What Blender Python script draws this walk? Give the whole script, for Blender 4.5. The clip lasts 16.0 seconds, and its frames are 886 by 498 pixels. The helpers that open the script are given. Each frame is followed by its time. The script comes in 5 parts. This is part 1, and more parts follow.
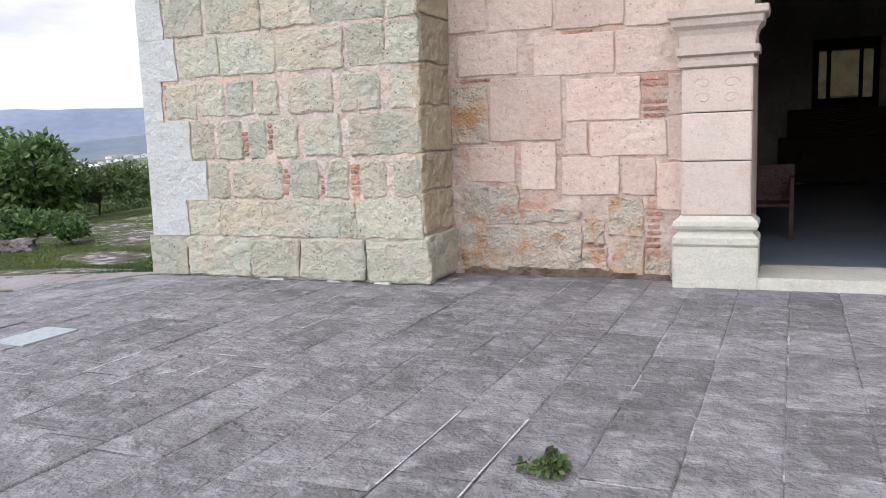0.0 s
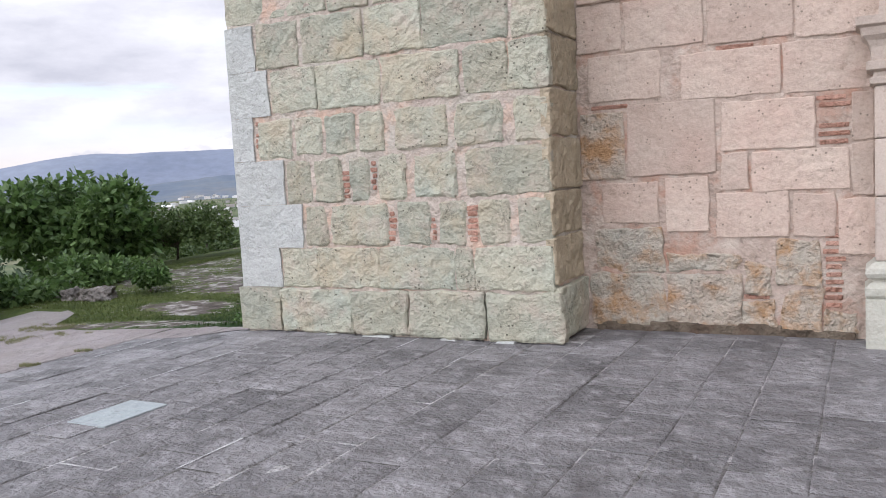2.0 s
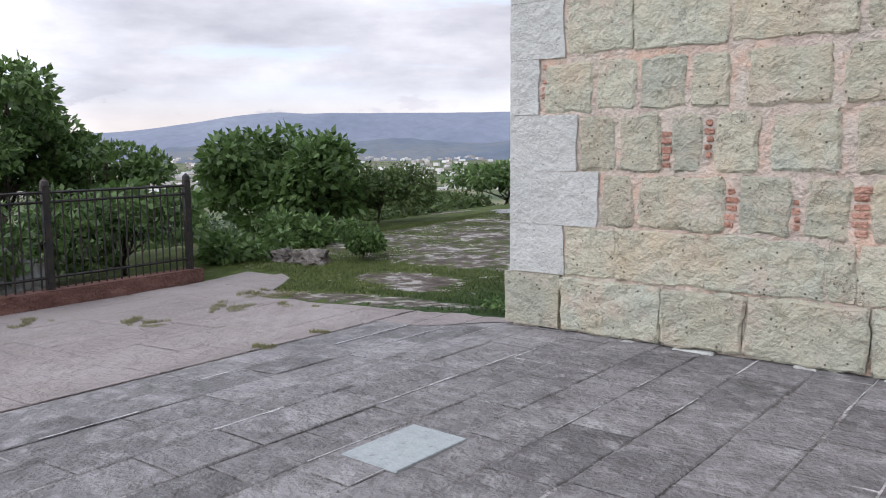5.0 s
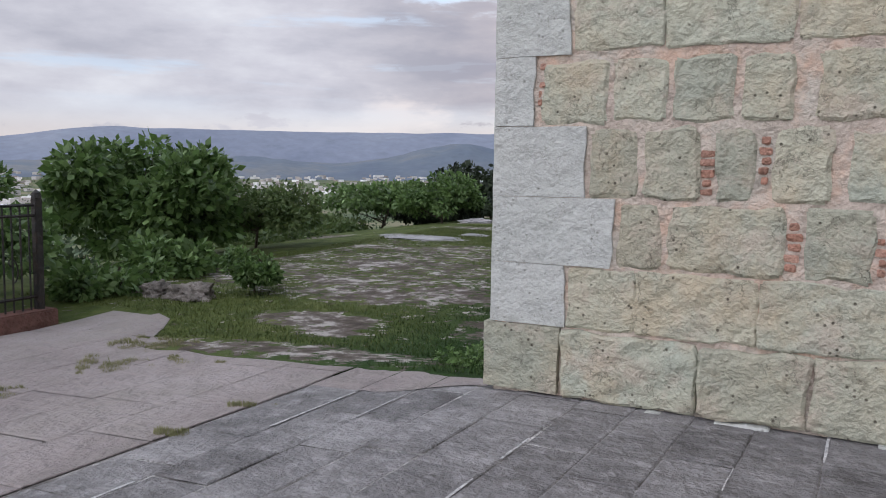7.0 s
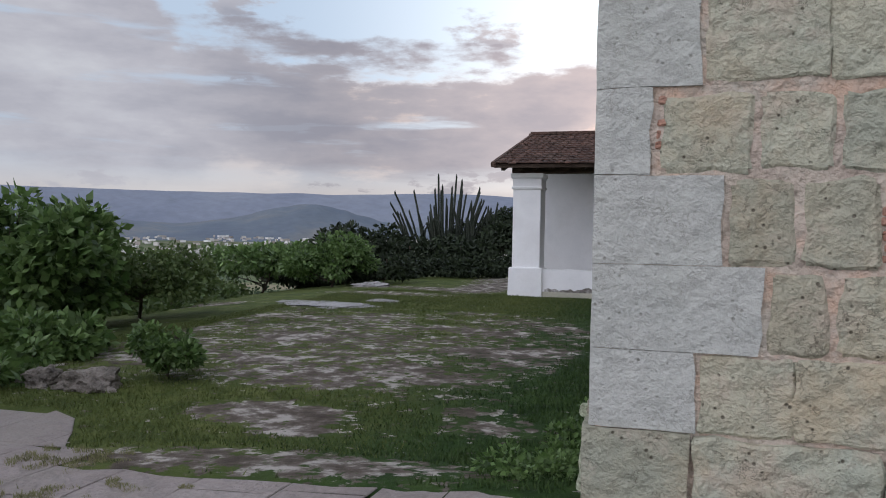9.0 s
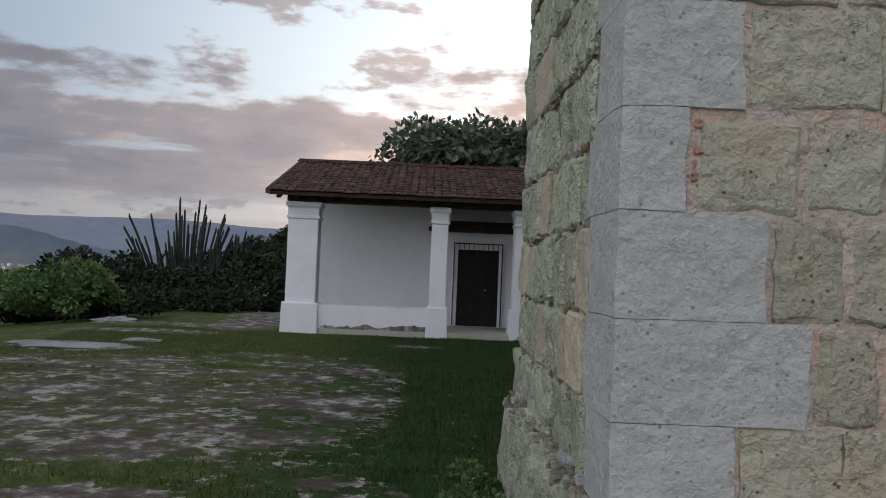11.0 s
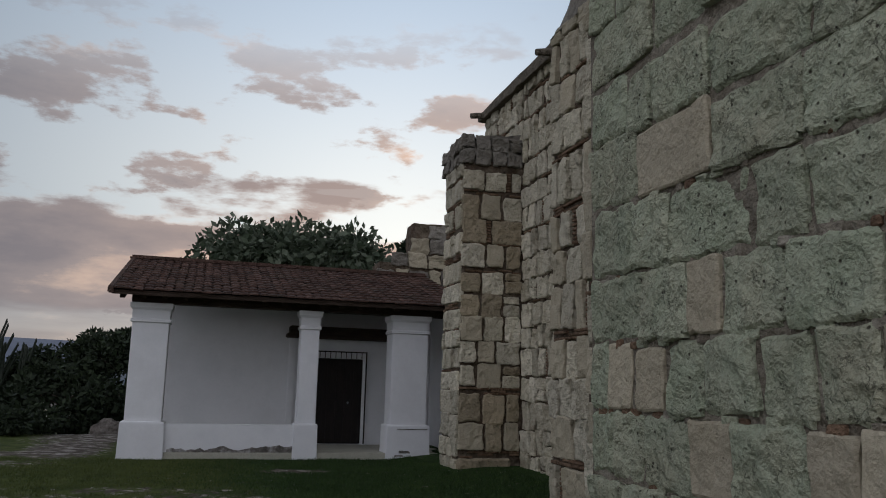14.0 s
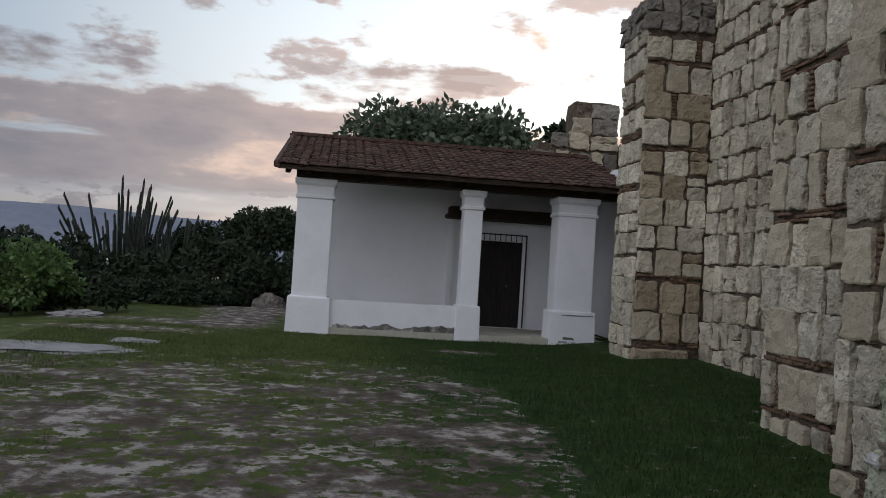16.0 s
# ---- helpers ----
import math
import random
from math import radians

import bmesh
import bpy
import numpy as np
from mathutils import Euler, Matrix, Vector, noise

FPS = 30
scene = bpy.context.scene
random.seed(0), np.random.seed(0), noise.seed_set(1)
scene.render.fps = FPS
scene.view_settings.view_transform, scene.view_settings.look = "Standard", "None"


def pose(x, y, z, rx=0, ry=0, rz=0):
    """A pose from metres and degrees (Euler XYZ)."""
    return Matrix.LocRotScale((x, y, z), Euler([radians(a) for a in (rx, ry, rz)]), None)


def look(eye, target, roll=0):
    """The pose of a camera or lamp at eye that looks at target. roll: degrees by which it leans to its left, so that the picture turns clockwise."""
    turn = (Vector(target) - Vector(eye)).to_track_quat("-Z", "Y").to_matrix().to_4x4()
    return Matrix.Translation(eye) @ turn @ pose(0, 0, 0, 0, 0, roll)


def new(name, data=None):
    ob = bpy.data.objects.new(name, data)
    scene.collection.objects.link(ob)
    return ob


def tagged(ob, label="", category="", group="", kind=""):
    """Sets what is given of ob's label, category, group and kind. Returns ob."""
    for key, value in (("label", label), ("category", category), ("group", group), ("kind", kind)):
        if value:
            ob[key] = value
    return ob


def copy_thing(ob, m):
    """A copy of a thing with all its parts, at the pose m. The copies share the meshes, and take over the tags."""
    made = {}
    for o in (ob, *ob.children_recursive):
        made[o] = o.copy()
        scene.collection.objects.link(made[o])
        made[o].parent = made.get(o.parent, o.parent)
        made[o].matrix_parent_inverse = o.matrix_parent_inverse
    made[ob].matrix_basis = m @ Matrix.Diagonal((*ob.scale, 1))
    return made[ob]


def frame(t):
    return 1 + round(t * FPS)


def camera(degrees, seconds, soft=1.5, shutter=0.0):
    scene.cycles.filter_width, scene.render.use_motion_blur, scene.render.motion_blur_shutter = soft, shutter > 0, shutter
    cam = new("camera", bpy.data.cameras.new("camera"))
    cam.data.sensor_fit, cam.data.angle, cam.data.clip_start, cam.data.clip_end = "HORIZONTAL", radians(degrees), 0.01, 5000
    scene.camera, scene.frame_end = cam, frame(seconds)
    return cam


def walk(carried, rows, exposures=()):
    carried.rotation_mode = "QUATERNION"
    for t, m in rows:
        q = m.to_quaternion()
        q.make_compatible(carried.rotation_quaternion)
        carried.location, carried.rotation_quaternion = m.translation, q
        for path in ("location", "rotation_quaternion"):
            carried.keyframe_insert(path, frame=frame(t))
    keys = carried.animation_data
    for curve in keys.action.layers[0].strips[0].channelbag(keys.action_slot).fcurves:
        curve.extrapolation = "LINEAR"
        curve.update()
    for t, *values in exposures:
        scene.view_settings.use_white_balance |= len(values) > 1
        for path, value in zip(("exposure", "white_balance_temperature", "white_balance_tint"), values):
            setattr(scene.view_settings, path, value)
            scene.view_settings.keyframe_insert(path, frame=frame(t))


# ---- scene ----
cam = camera(56.7, 16.0, soft=1.0)
METRES, EYE, TILT, LEAN, TURN = 13.23, 1.6, 0.0, 0.0, 23.3
ROWS = [
    (0.0, 0.0, 0.0, 0.0, -0.28, -7.95, 2.02),
    (0.5, -0.0057, 0.0237, 0.0003, 0.72, -6.4, 1.14),
    (1.0, -0.0142, 0.0469, 0.0009, 2.16, -5.74, 1.47),
    (1.5, -0.0324, 0.068, 0.0014, -0.05, -5.81, 3.63),
    (2.0, -0.0486, 0.0907, 0.0022, 4.05, -5.26, 3.12),
    (2.5, -0.0614, 0.1134, 0.0014, 6.51, -5.83, 1.12),
    (3.0, -0.083, 0.1292, 0.0022, 4.67, -6.04, 2.69),
    (3.5, -0.1026, 0.152, 0.0007, 8.82, -7.17, 1.57),
    (4.0, -0.1236, 0.1708, -0.0007, 15.18, -7.69, 0.33),
    (6.5, -0.2327, 0.2997, 0.0004, 14.27, -5.55, 1.06),
    (7.0, -0.2584, 0.3253, -0.0026, 5.17, -5.55, -0.86),
    (7.5, -0.2866, 0.356, -0.0034, 2.89, -6.4, 0.75),
    (8.0, -0.3166, 0.3818, -0.0037, 0.34, -3.99, 0.16),
    (10.5, -0.4224, 0.5135, -0.0056, -18.64, 0.36, -2.43),
    (11.0, -0.4396, 0.5409, -0.0029, -24.55, 1.54, -2.34),
    (11.5, -0.4529, 0.5737, -0.0041, -27.11, 1.87, -0.86),
    (12.0, -0.4739, 0.5996, -0.0145, -32.48, 2.15, -0.73),
    (12.5, -0.4897, 0.6367, -0.0172, -30.96, 1.29, -0.9),
    (13.0, -0.5083, 0.6657, -0.0159, -33.75, 2.88, -1.44),
    (13.5, -0.5154, 0.6936, -0.0094, -37.46, 3.77, -0.68),
    (14.0, -0.5203, 0.7185, -0.0083, -39.7, 9.68, -1.51),
    (14.5, -0.5331, 0.7423, -0.0103, -44.35, 11.12, -2.38),
    (15.0, -0.5336, 0.7637, -0.012, -42.44, 6.53, -3.56),
    (15.5, -0.5258, 0.7873, -0.0137, -33.66, 3.35, -3.66),
    (16.0, -0.5243, 0.805, -0.0169, -30.69, 1.52, -3.58),
]
STOPS = [(0.0, 1.34), (0.5, 1.4), (1.0, 1.25), (1.5, 1.0), (2.0, 1.1), (2.5, 0.87), (3.0, 0.94), (3.5, 1.08), (4.0, 1.06), (6.5, 0.68), (7.0, 0.6), (7.5, 0.95), (8.0, 0.77), (10.5, -0.28), (11.0, -0.28), (11.5, -0.56), (12.0, -0.6), (12.5, -0.1), (13.0, -0.23), (13.5, -0.12), (14.0, -0.94), (14.6, -1.33), (15.0, -1.17), (15.5, -0.95), (16.0, -0.43)]
EXPOSURES = [(t, s, 6100, 8 if t < 9 else 6) for t, s in STOPS]
walk(cam, [(t, pose(0, 0, EYE, TILT, LEAN, TURN) @ pose(METRES * x, METRES * y, METRES * z, 90 + pitch, roll, yaw)) for t, x, y, z, yaw, pitch, roll in ROWS], EXPOSURES)

# ---- world and sun: an evening sky with broken cloud, the sun low behind the church ----
SUN_BEARING, SUN_HEIGHT = 14.0, 9.0
world = bpy.data.worlds.new("evening_sky")
scene.world = world
world.use_nodes = True
wt = world.node_tree
wt.nodes.clear()


def wnode(kind, **kw):
    n = wt.nodes.new(kind)
    for k, v in kw.items():
        if k == "op":
            n.operation = v
        elif k == "blend":
            n.blend_type = v
    return n


def wmath(op, a, b=0.0, clamp=False):
    n = wnode("ShaderNodeMath", op=op)
    n.use_clamp = clamp
    for i, v in enumerate((a, b)):
        if isinstance(v, (int, float)):
            n.inputs[i].default_value = v
        else:
            wt.links.new(v, n.inputs[i])
    return n.outputs[0]


def wmix(fac, a, b):
    n = wt.nodes.new("ShaderNodeMix")
    n.data_type = "RGBA"
    for s, v in ((n.inputs[0], fac), (n.inputs[6], a), (n.inputs[7], b)):
        if isinstance(v, (int, float)):
            s.default_value = v
        elif isinstance(v, tuple):
            s.default_value = (*v, 1)
        else:
            wt.links.new(v, s)
    return n.outputs[2]


sky = wnode("ShaderNodeTexSky")
sky.sky_type = "NISHITA"
sky.sun_disc = False
sky.sun_elevation, sky.sun_rotation = radians(SUN_HEIGHT), radians(SUN_BEARING)
sky.air_density, sky.dust_density, sky.ozone_density = 0.9, 0.6, 1.5
coord = wnode("ShaderNodeTexCoord").outputs["Generated"]
sep = wnode("ShaderNodeSeparateXYZ")
wt.links.new(coord, sep.inputs[0])
up = wmath("MAXIMUM", sep.outputs[2], 0.0)


def wramp(fac, stops):
    r = wnode("ShaderNodeValToRGB")
    while len(r.color_ramp.elements) < len(stops):
        r.color_ramp.elements.new(0.5)
    for e, (p, c) in zip(r.color_ramp.elements, stops):
        e.position, e.color = p, (*c, 1)
    wt.links.new(fac, r.inputs[0])
    return r.outputs[0]


# towards the sunset the cloud breaks into a low bank and a few puffs, away from it it closes to a grey sheet
def wstep(v, lo, hi):
    n = wnode("ShaderNodeMapRange")
    n.interpolation_type = "SMOOTHSTEP"
    n.inputs["From Min"].default_value, n.inputs["From Max"].default_value = lo, hi
    wt.links.new(v, n.inputs["Value"])
    return n.outputs["Result"]


def sky_noise(scale, detail, shift, flatten, rough=0.55):
    m = wnode("ShaderNodeMapping")
    m.inputs["Location"].default_value = shift
    m.inputs["Scale"].default_value = (1, 1, flatten)
    wt.links.new(coord, m.inputs[0])
    n = wnode("ShaderNodeTexNoise")
    n.inputs["Scale"].default_value, n.inputs["Detail"].default_value, n.inputs["Roughness"].default_value = scale, detail, rough
    wt.links.new(m.outputs[0], n.inputs["Vector"])
    return n.outputs["Fac"]


glow_dot = wnode("ShaderNodeVectorMath", op="DOT_PRODUCT")
wt.links.new(coord, glow_dot.inputs[0])
glow_dot.inputs[1].default_value = (math.sin(radians(SUN_BEARING)) * 0.97, math.cos(radians(SUN_BEARING)) * 0.97, 0.24)
facing = wmath("MAXIMUM", glow_dot.outputs["Value"], 0.0)
glow = wmath("POWER", facing, 9.0)
turned = wmath("MAXIMUM", wstep(sep.outputs[0], -0.56, -0.82), wstep(sep.outputs[1], 0.6, 0.15))
pale_side = wmath("MAXIMUM", wstep(sep.outputs[0], -0.40, -0.64), wstep(sep.outputs[1], 0.6, 0.15))
body = sky_noise(3.6, 8, (2.3, 0.7, 0.2), 4.2)
lump = sky_noise(7.5, 9, (0.9, 3.3, 1.1), 2.6, 0.6)
streak = sky_noise(3.0, 7, (5.1, 1.2, 0.4), 9.0)
bank_top = wmath("ADD", 0.205, wmath("MULTIPLY", turned, 1.2))
rag = wmath("ADD", wmath("MULTIPLY", wmath("SUBTRACT", body, 0.5), 0.30), wmath("MULTIPLY", wmath("SUBTRACT", lump, 0.5), 0.16))
bank = wstep(wmath("ADD", wmath("SUBTRACT", bank_top, up), rag), -0.012, 0.022)
puffs = wmath("MULTIPLY", wstep(wmath("ADD", wmath("MULTIPLY", lump, 0.75), wmath("MULTIPLY", body, 0.25)), 0.515, 0.58), wstep(up, 0.46, 0.3))
rents = wmath("MULTIPLY", wstep(streak, 0.58, 0.68), 0.62)
low_gap = wmath("MULTIPLY", wstep(wmath("ADD", up, wmath("MULTIPLY", wmath("SUBTRACT", streak, 0.5), 0.12)), 0.085, 0.035), 0.55)
mask = wmath("MULTIPLY", wmath("MAXIMUM", wmath("MULTIPLY", bank, wmath("SUBTRACT", 1.0, wmath("MAXIMUM", rents, low_gap))), wmath("MULTIPLY", puffs, 0.9)), 0.94)
thick = wmath("ADD", wmath("ADD", wmath("MULTIPLY", body, 0.6), wmath("MULTIPLY", lump, 0.4)), wmath("MULTIPLY", bank, 0.05))
shade = wmix(pale_side, wramp(thick, [(0.44, (1.02, 0.83, 0.74)), (0.52, (0.55, 0.50, 0.535)), (0.64, (0.40, 0.38, 0.44))]), wramp(thick, [(0.42, (0.96, 0.92, 0.95)), (0.54, (0.78, 0.735, 0.785)), (0.66, (0.60, 0.57, 0.63))]))
warm = wmix(wmath("MULTIPLY", glow, 0.9, True), (1, 1, 1), (1.42, 1.02, 0.72))
cloud = wnode("ShaderNodeMix")
cloud.data_type, cloud.blend_type = "RGBA", "MULTIPLY"
cloud.inputs[0].default_value = 1.0
wt.links.new(shade, cloud.inputs[6])
wt.links.new(warm, cloud.inputs[7])
skyscale = wnode("ShaderNodeVectorMath", op="SCALE")
wt.links.new(sky.outputs[0], skyscale.inputs[0])
skyscale.inputs[3].default_value = 0.075
clear = wmix(wmath("MULTIPLY", wstep(up, 0.52, 0.20), wstep(facing, 0.72, 0.97)), (1.0, 1.14, 1.36), (1.36, 1.35, 1.34))
clear = wmix(wstep(up, 0.10, 0.02), clear, (1.30, 1.10, 1.02))
pale = wmix(0.75, skyscale.outputs[0], clear)
mixed = wmix(mask, pale, cloud.outputs[2])
# the cloud away from the sunset and overhead is the brighter part of the sky
zen = wnode("ShaderNodeVectorMath", op="SCALE")
wt.links.new(mixed, zen.inputs[0])
far_side = wramp(wmath("ADD", wmath("ADD", wmath("MULTIPLY", sep.outputs[0], -0.45), wmath("MULTIPLY", sep.outputs[1], -0.72)), wmath("MULTIPLY", sep.outputs[2], 0.28)), [(0.05, (0, 0, 0)), (0.8, (1, 1, 1))])
near_glow = wmath("POWER", wmath("MAXIMUM", glow_dot.outputs["Value"], 0.0), 7.0)
wt.links.new(wmath("ADD", wmath("ADD", wmath("ADD", 0.48, wmath("MULTIPLY", pale_side, 0.06)), wmath("MULTIPLY", near_glow, 0.92)), wmath("MULTIPLY", far_side, 1.55)), zen.inputs[3])
back = wnode("ShaderNodeBackground")
back.inputs[1].default_value = 1.0
wt.links.new(zen.outputs[0], back.inputs[0])
wt.links.new(back.outputs[0], wnode("ShaderNodeOutputWorld").inputs[0])

sun = new("evening_sun", bpy.data.lights.new("evening_sun", "SUN"))
sun.data.energy, sun.data.angle, sun.data.color = 0.5, radians(14), (1.0, 0.9, 0.8)
_d = Vector((math.sin(radians(SUN_BEARING)) * math.cos(radians(SUN_HEIGHT)), math.cos(radians(SUN_BEARING)) * math.cos(radians(SUN_HEIGHT)), math.sin(radians(SUN_HEIGHT))))
sun.matrix_world = look(_d * 50, (0, 0, 0))

# ---- materials ----
def material(name, cols, scale=3.0, rough=0.85, bump=0.3, fine=40.0, spread=0.0, hue=0.0, metal=0.0, stain=None, stain_scale=1.2, stain_amount=0.5, spec=0.3, per="object", pits=0.0, stretch=(1, 1, 1), glow=0.0, chips=0.7, stain2=None, speck=0.4, cracks=0.0, thin=0.0):
    """Procedural surface: three colours by a coarse noise, a fine grain, stains, a shift for each piece, and chips,
    pits and cracks with their shade put into the colour.
    """
    m = bpy.data.materials.new(name)
    m.use_nodes = True
    nt = m.node_tree
    nt.nodes.clear()
    N, L = nt.nodes.new, nt.links.new
    out, bsdf = N("ShaderNodeOutputMaterial"), N("ShaderNodeBsdfPrincipled")
    L(bsdf.outputs[0], out.inputs[0])
    geo = N("ShaderNodeNewGeometry")
    mp = N("ShaderNodeMapping")
    mp.inputs["Scale"].default_value = stretch
    L(geo.outputs["Position"], mp.inputs[0])

    def noise_at(sc, detail=6, rough_=0.6):
        n = N("ShaderNodeTexNoise")
        n.inputs["Scale"].default_value, n.inputs["Detail"].default_value, n.inputs["Roughness"].default_value = sc, detail, rough_
        L(mp.outputs[0], n.inputs["Vector"])
        return n.outputs["Fac"]

    def mix(kind, fac, a, b):
        n = N("ShaderNodeMix")
        n.data_type, n.blend_type = "RGBA", kind
        for s, v in ((n.inputs[0], fac), (n.inputs[6], a), (n.inputs[7], b)):
            if isinstance(v, (int, float)):
                s.default_value = v
            elif isinstance(v, tuple):
                s.default_value = (*v, 1)
            else:
                L(v, s)
        return n.outputs[2]

    def ramp(fac, stops):
        r = N("ShaderNodeValToRGB")
        while len(r.color_ramp.elements) < len(stops):
            r.color_ramp.elements.new(0.5)
        for e, (p, c) in zip(r.color_ramp.elements, stops):
            e.position, e.color = p, (*c, 1)
        L(fac, r.inputs[0])
        return r.outputs[0]

    coarse, grain = noise_at(scale), noise_at(fine, 4)
    k = len(cols)
    stops = [(0.32 + 0.36 * i / max(1, k - 1), c) for i, c in enumerate(cols)]
    col = ramp(coarse, stops)
    if spread:
        rnd = N("ShaderNodeObjectInfo").outputs["Random"] if per == "object" else geo.outputs["Random Per Island"]
        piece = ramp(rnd, [(i / max(1, k - 1), c) for i, c in enumerate(cols)])
        col = mix("MIX", spread, col, piece)
        hv = N("ShaderNodeHueSaturation")
        mr = N("ShaderNodeMapRange")
        mr.inputs["To Min"].default_value, mr.inputs["To Max"].default_value = 1 - 0.35 * spread, 1 + 0.25 * spread
        mul = N("ShaderNodeMath")
        mul.operation, mul.inputs[1].default_value = "MULTIPLY", 7.31
        fr = N("ShaderNodeMath")
        fr.operation = "FRACT"
        L(rnd, mul.inputs[0]), L(mul.outputs[0], fr.inputs[0]), L(fr.outputs[0], mr.inputs[0])
        L(mr.outputs[0], hv.inputs["Value"]), L(col, hv.inputs["Color"])
        col = hv.outputs[0]
    grey = ramp(grain, [(0.3, (0.72, 0.72, 0.72)), (0.7, (1.18, 1.18, 1.18))])
    col = mix("MULTIPLY", speck, col, grey)
    # chipped hollows: their shade is put into the colour, with no relief
    chip = ramp(noise_at(fine * 0.35, 8, 0.7), [(0.34, (0.50, 0.48, 0.45)), (0.41, (0.96, 0.96, 0.96)), (0.66, (1.10, 1.10, 1.10))])
    col = mix("MULTIPLY", chips, col, chip)
    if stain:
        sm = ramp(noise_at(stain_scale, 8, 0.68), [(0.50, (0, 0, 0)), (0.64, (1, 1, 1))])
        sf = N("ShaderNodeMath")
        sf.operation, sf.inputs[1].default_value = "MULTIPLY", stain_amount
        L(sm, sf.inputs[0])
        col = mix("MIX", sf.outputs[0], col, stain)
    if stain2:
        s2 = ramp(noise_at(stain_scale * 0.32 + 0.2, 9, 0.7), [(0.52, (0, 0, 0)), (0.68, (0.75, 0.75, 0.75))])
        col = mix("MIX", s2, col, stain2)
    crack = None
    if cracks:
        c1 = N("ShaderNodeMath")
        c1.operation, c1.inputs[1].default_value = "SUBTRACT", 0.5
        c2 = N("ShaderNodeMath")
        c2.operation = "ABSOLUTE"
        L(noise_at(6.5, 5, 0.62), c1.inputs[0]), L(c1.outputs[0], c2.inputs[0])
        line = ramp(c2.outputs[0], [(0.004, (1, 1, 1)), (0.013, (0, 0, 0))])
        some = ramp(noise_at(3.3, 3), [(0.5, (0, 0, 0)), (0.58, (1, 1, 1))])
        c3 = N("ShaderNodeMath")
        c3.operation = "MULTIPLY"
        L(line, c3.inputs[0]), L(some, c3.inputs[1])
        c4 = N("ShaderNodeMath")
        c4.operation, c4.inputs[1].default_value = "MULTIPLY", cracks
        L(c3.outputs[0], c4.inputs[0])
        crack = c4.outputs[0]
        # shade of the cracks put into the colour as dark lines
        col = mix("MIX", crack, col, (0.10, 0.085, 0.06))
    height = N("ShaderNodeMath")
    height.operation = "ADD"
    L(grain, height.inputs[0])
    mid = noise_at(fine * 0.22, 5, 0.5)
    big = N("ShaderNodeMath")
    big.operation, big.inputs[1].default_value = "MULTIPLY", 3.4
    L(mid, big.inputs[0]), L(big.outputs[0], height.inputs[1])
    h = height.outputs[0]
    if crack:
        hs = N("ShaderNodeMath")
        hs.operation = "SUBTRACT"
        L(h, hs.inputs[0]), L(crack, hs.inputs[1])
        h = hs.outputs[0]
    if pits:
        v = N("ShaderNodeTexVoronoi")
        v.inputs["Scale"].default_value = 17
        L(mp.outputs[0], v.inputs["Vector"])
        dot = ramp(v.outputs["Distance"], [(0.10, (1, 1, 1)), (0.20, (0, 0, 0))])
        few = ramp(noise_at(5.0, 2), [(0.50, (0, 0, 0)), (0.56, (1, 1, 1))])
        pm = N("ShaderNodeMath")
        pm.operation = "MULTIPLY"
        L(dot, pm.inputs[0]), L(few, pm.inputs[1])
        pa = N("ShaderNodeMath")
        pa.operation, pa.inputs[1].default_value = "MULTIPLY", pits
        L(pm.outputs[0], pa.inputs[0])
        # shade inside the pits put into the colour
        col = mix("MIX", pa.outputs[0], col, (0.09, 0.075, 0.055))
        sub = N("ShaderNodeMath")
        sub.operation = "SUBTRACT"
        L(h, sub.inputs[0]), L(pm.outputs[0], sub.inputs[1])
        h = sub.outputs[0]
    if bump:
        b = N("ShaderNodeBump")
        b.inputs["Strength"].default_value, b.inputs["Distance"].default_value = min(1.0, bump * 1.6), 0.05
        L(h, b.inputs["Height"]), L(b.outputs[0], bsdf.inputs["Normal"])
    L(col, bsdf.inputs["Base Color"])
    bsdf.inputs["Roughness"].default_value, bsdf.inputs["Metallic"].default_value = rough, metal
    bsdf.inputs["Specular IOR Level"].default_value = spec
    if thin:
        tr, mx = N("ShaderNodeBsdfTranslucent"), N("ShaderNodeMixShader")
        mx.inputs[0].default_value = thin
        L(col, tr.inputs[0]), L(bsdf.outputs[0], mx.inputs[1]), L(tr.outputs[0], mx.inputs[2]), L(mx.outputs[0], out.inputs[0])
    if glow:
        L(col, bsdf.inputs["Emission Color"])
        bsdf.inputs["Emission Strength"].default_value = glow
    return m


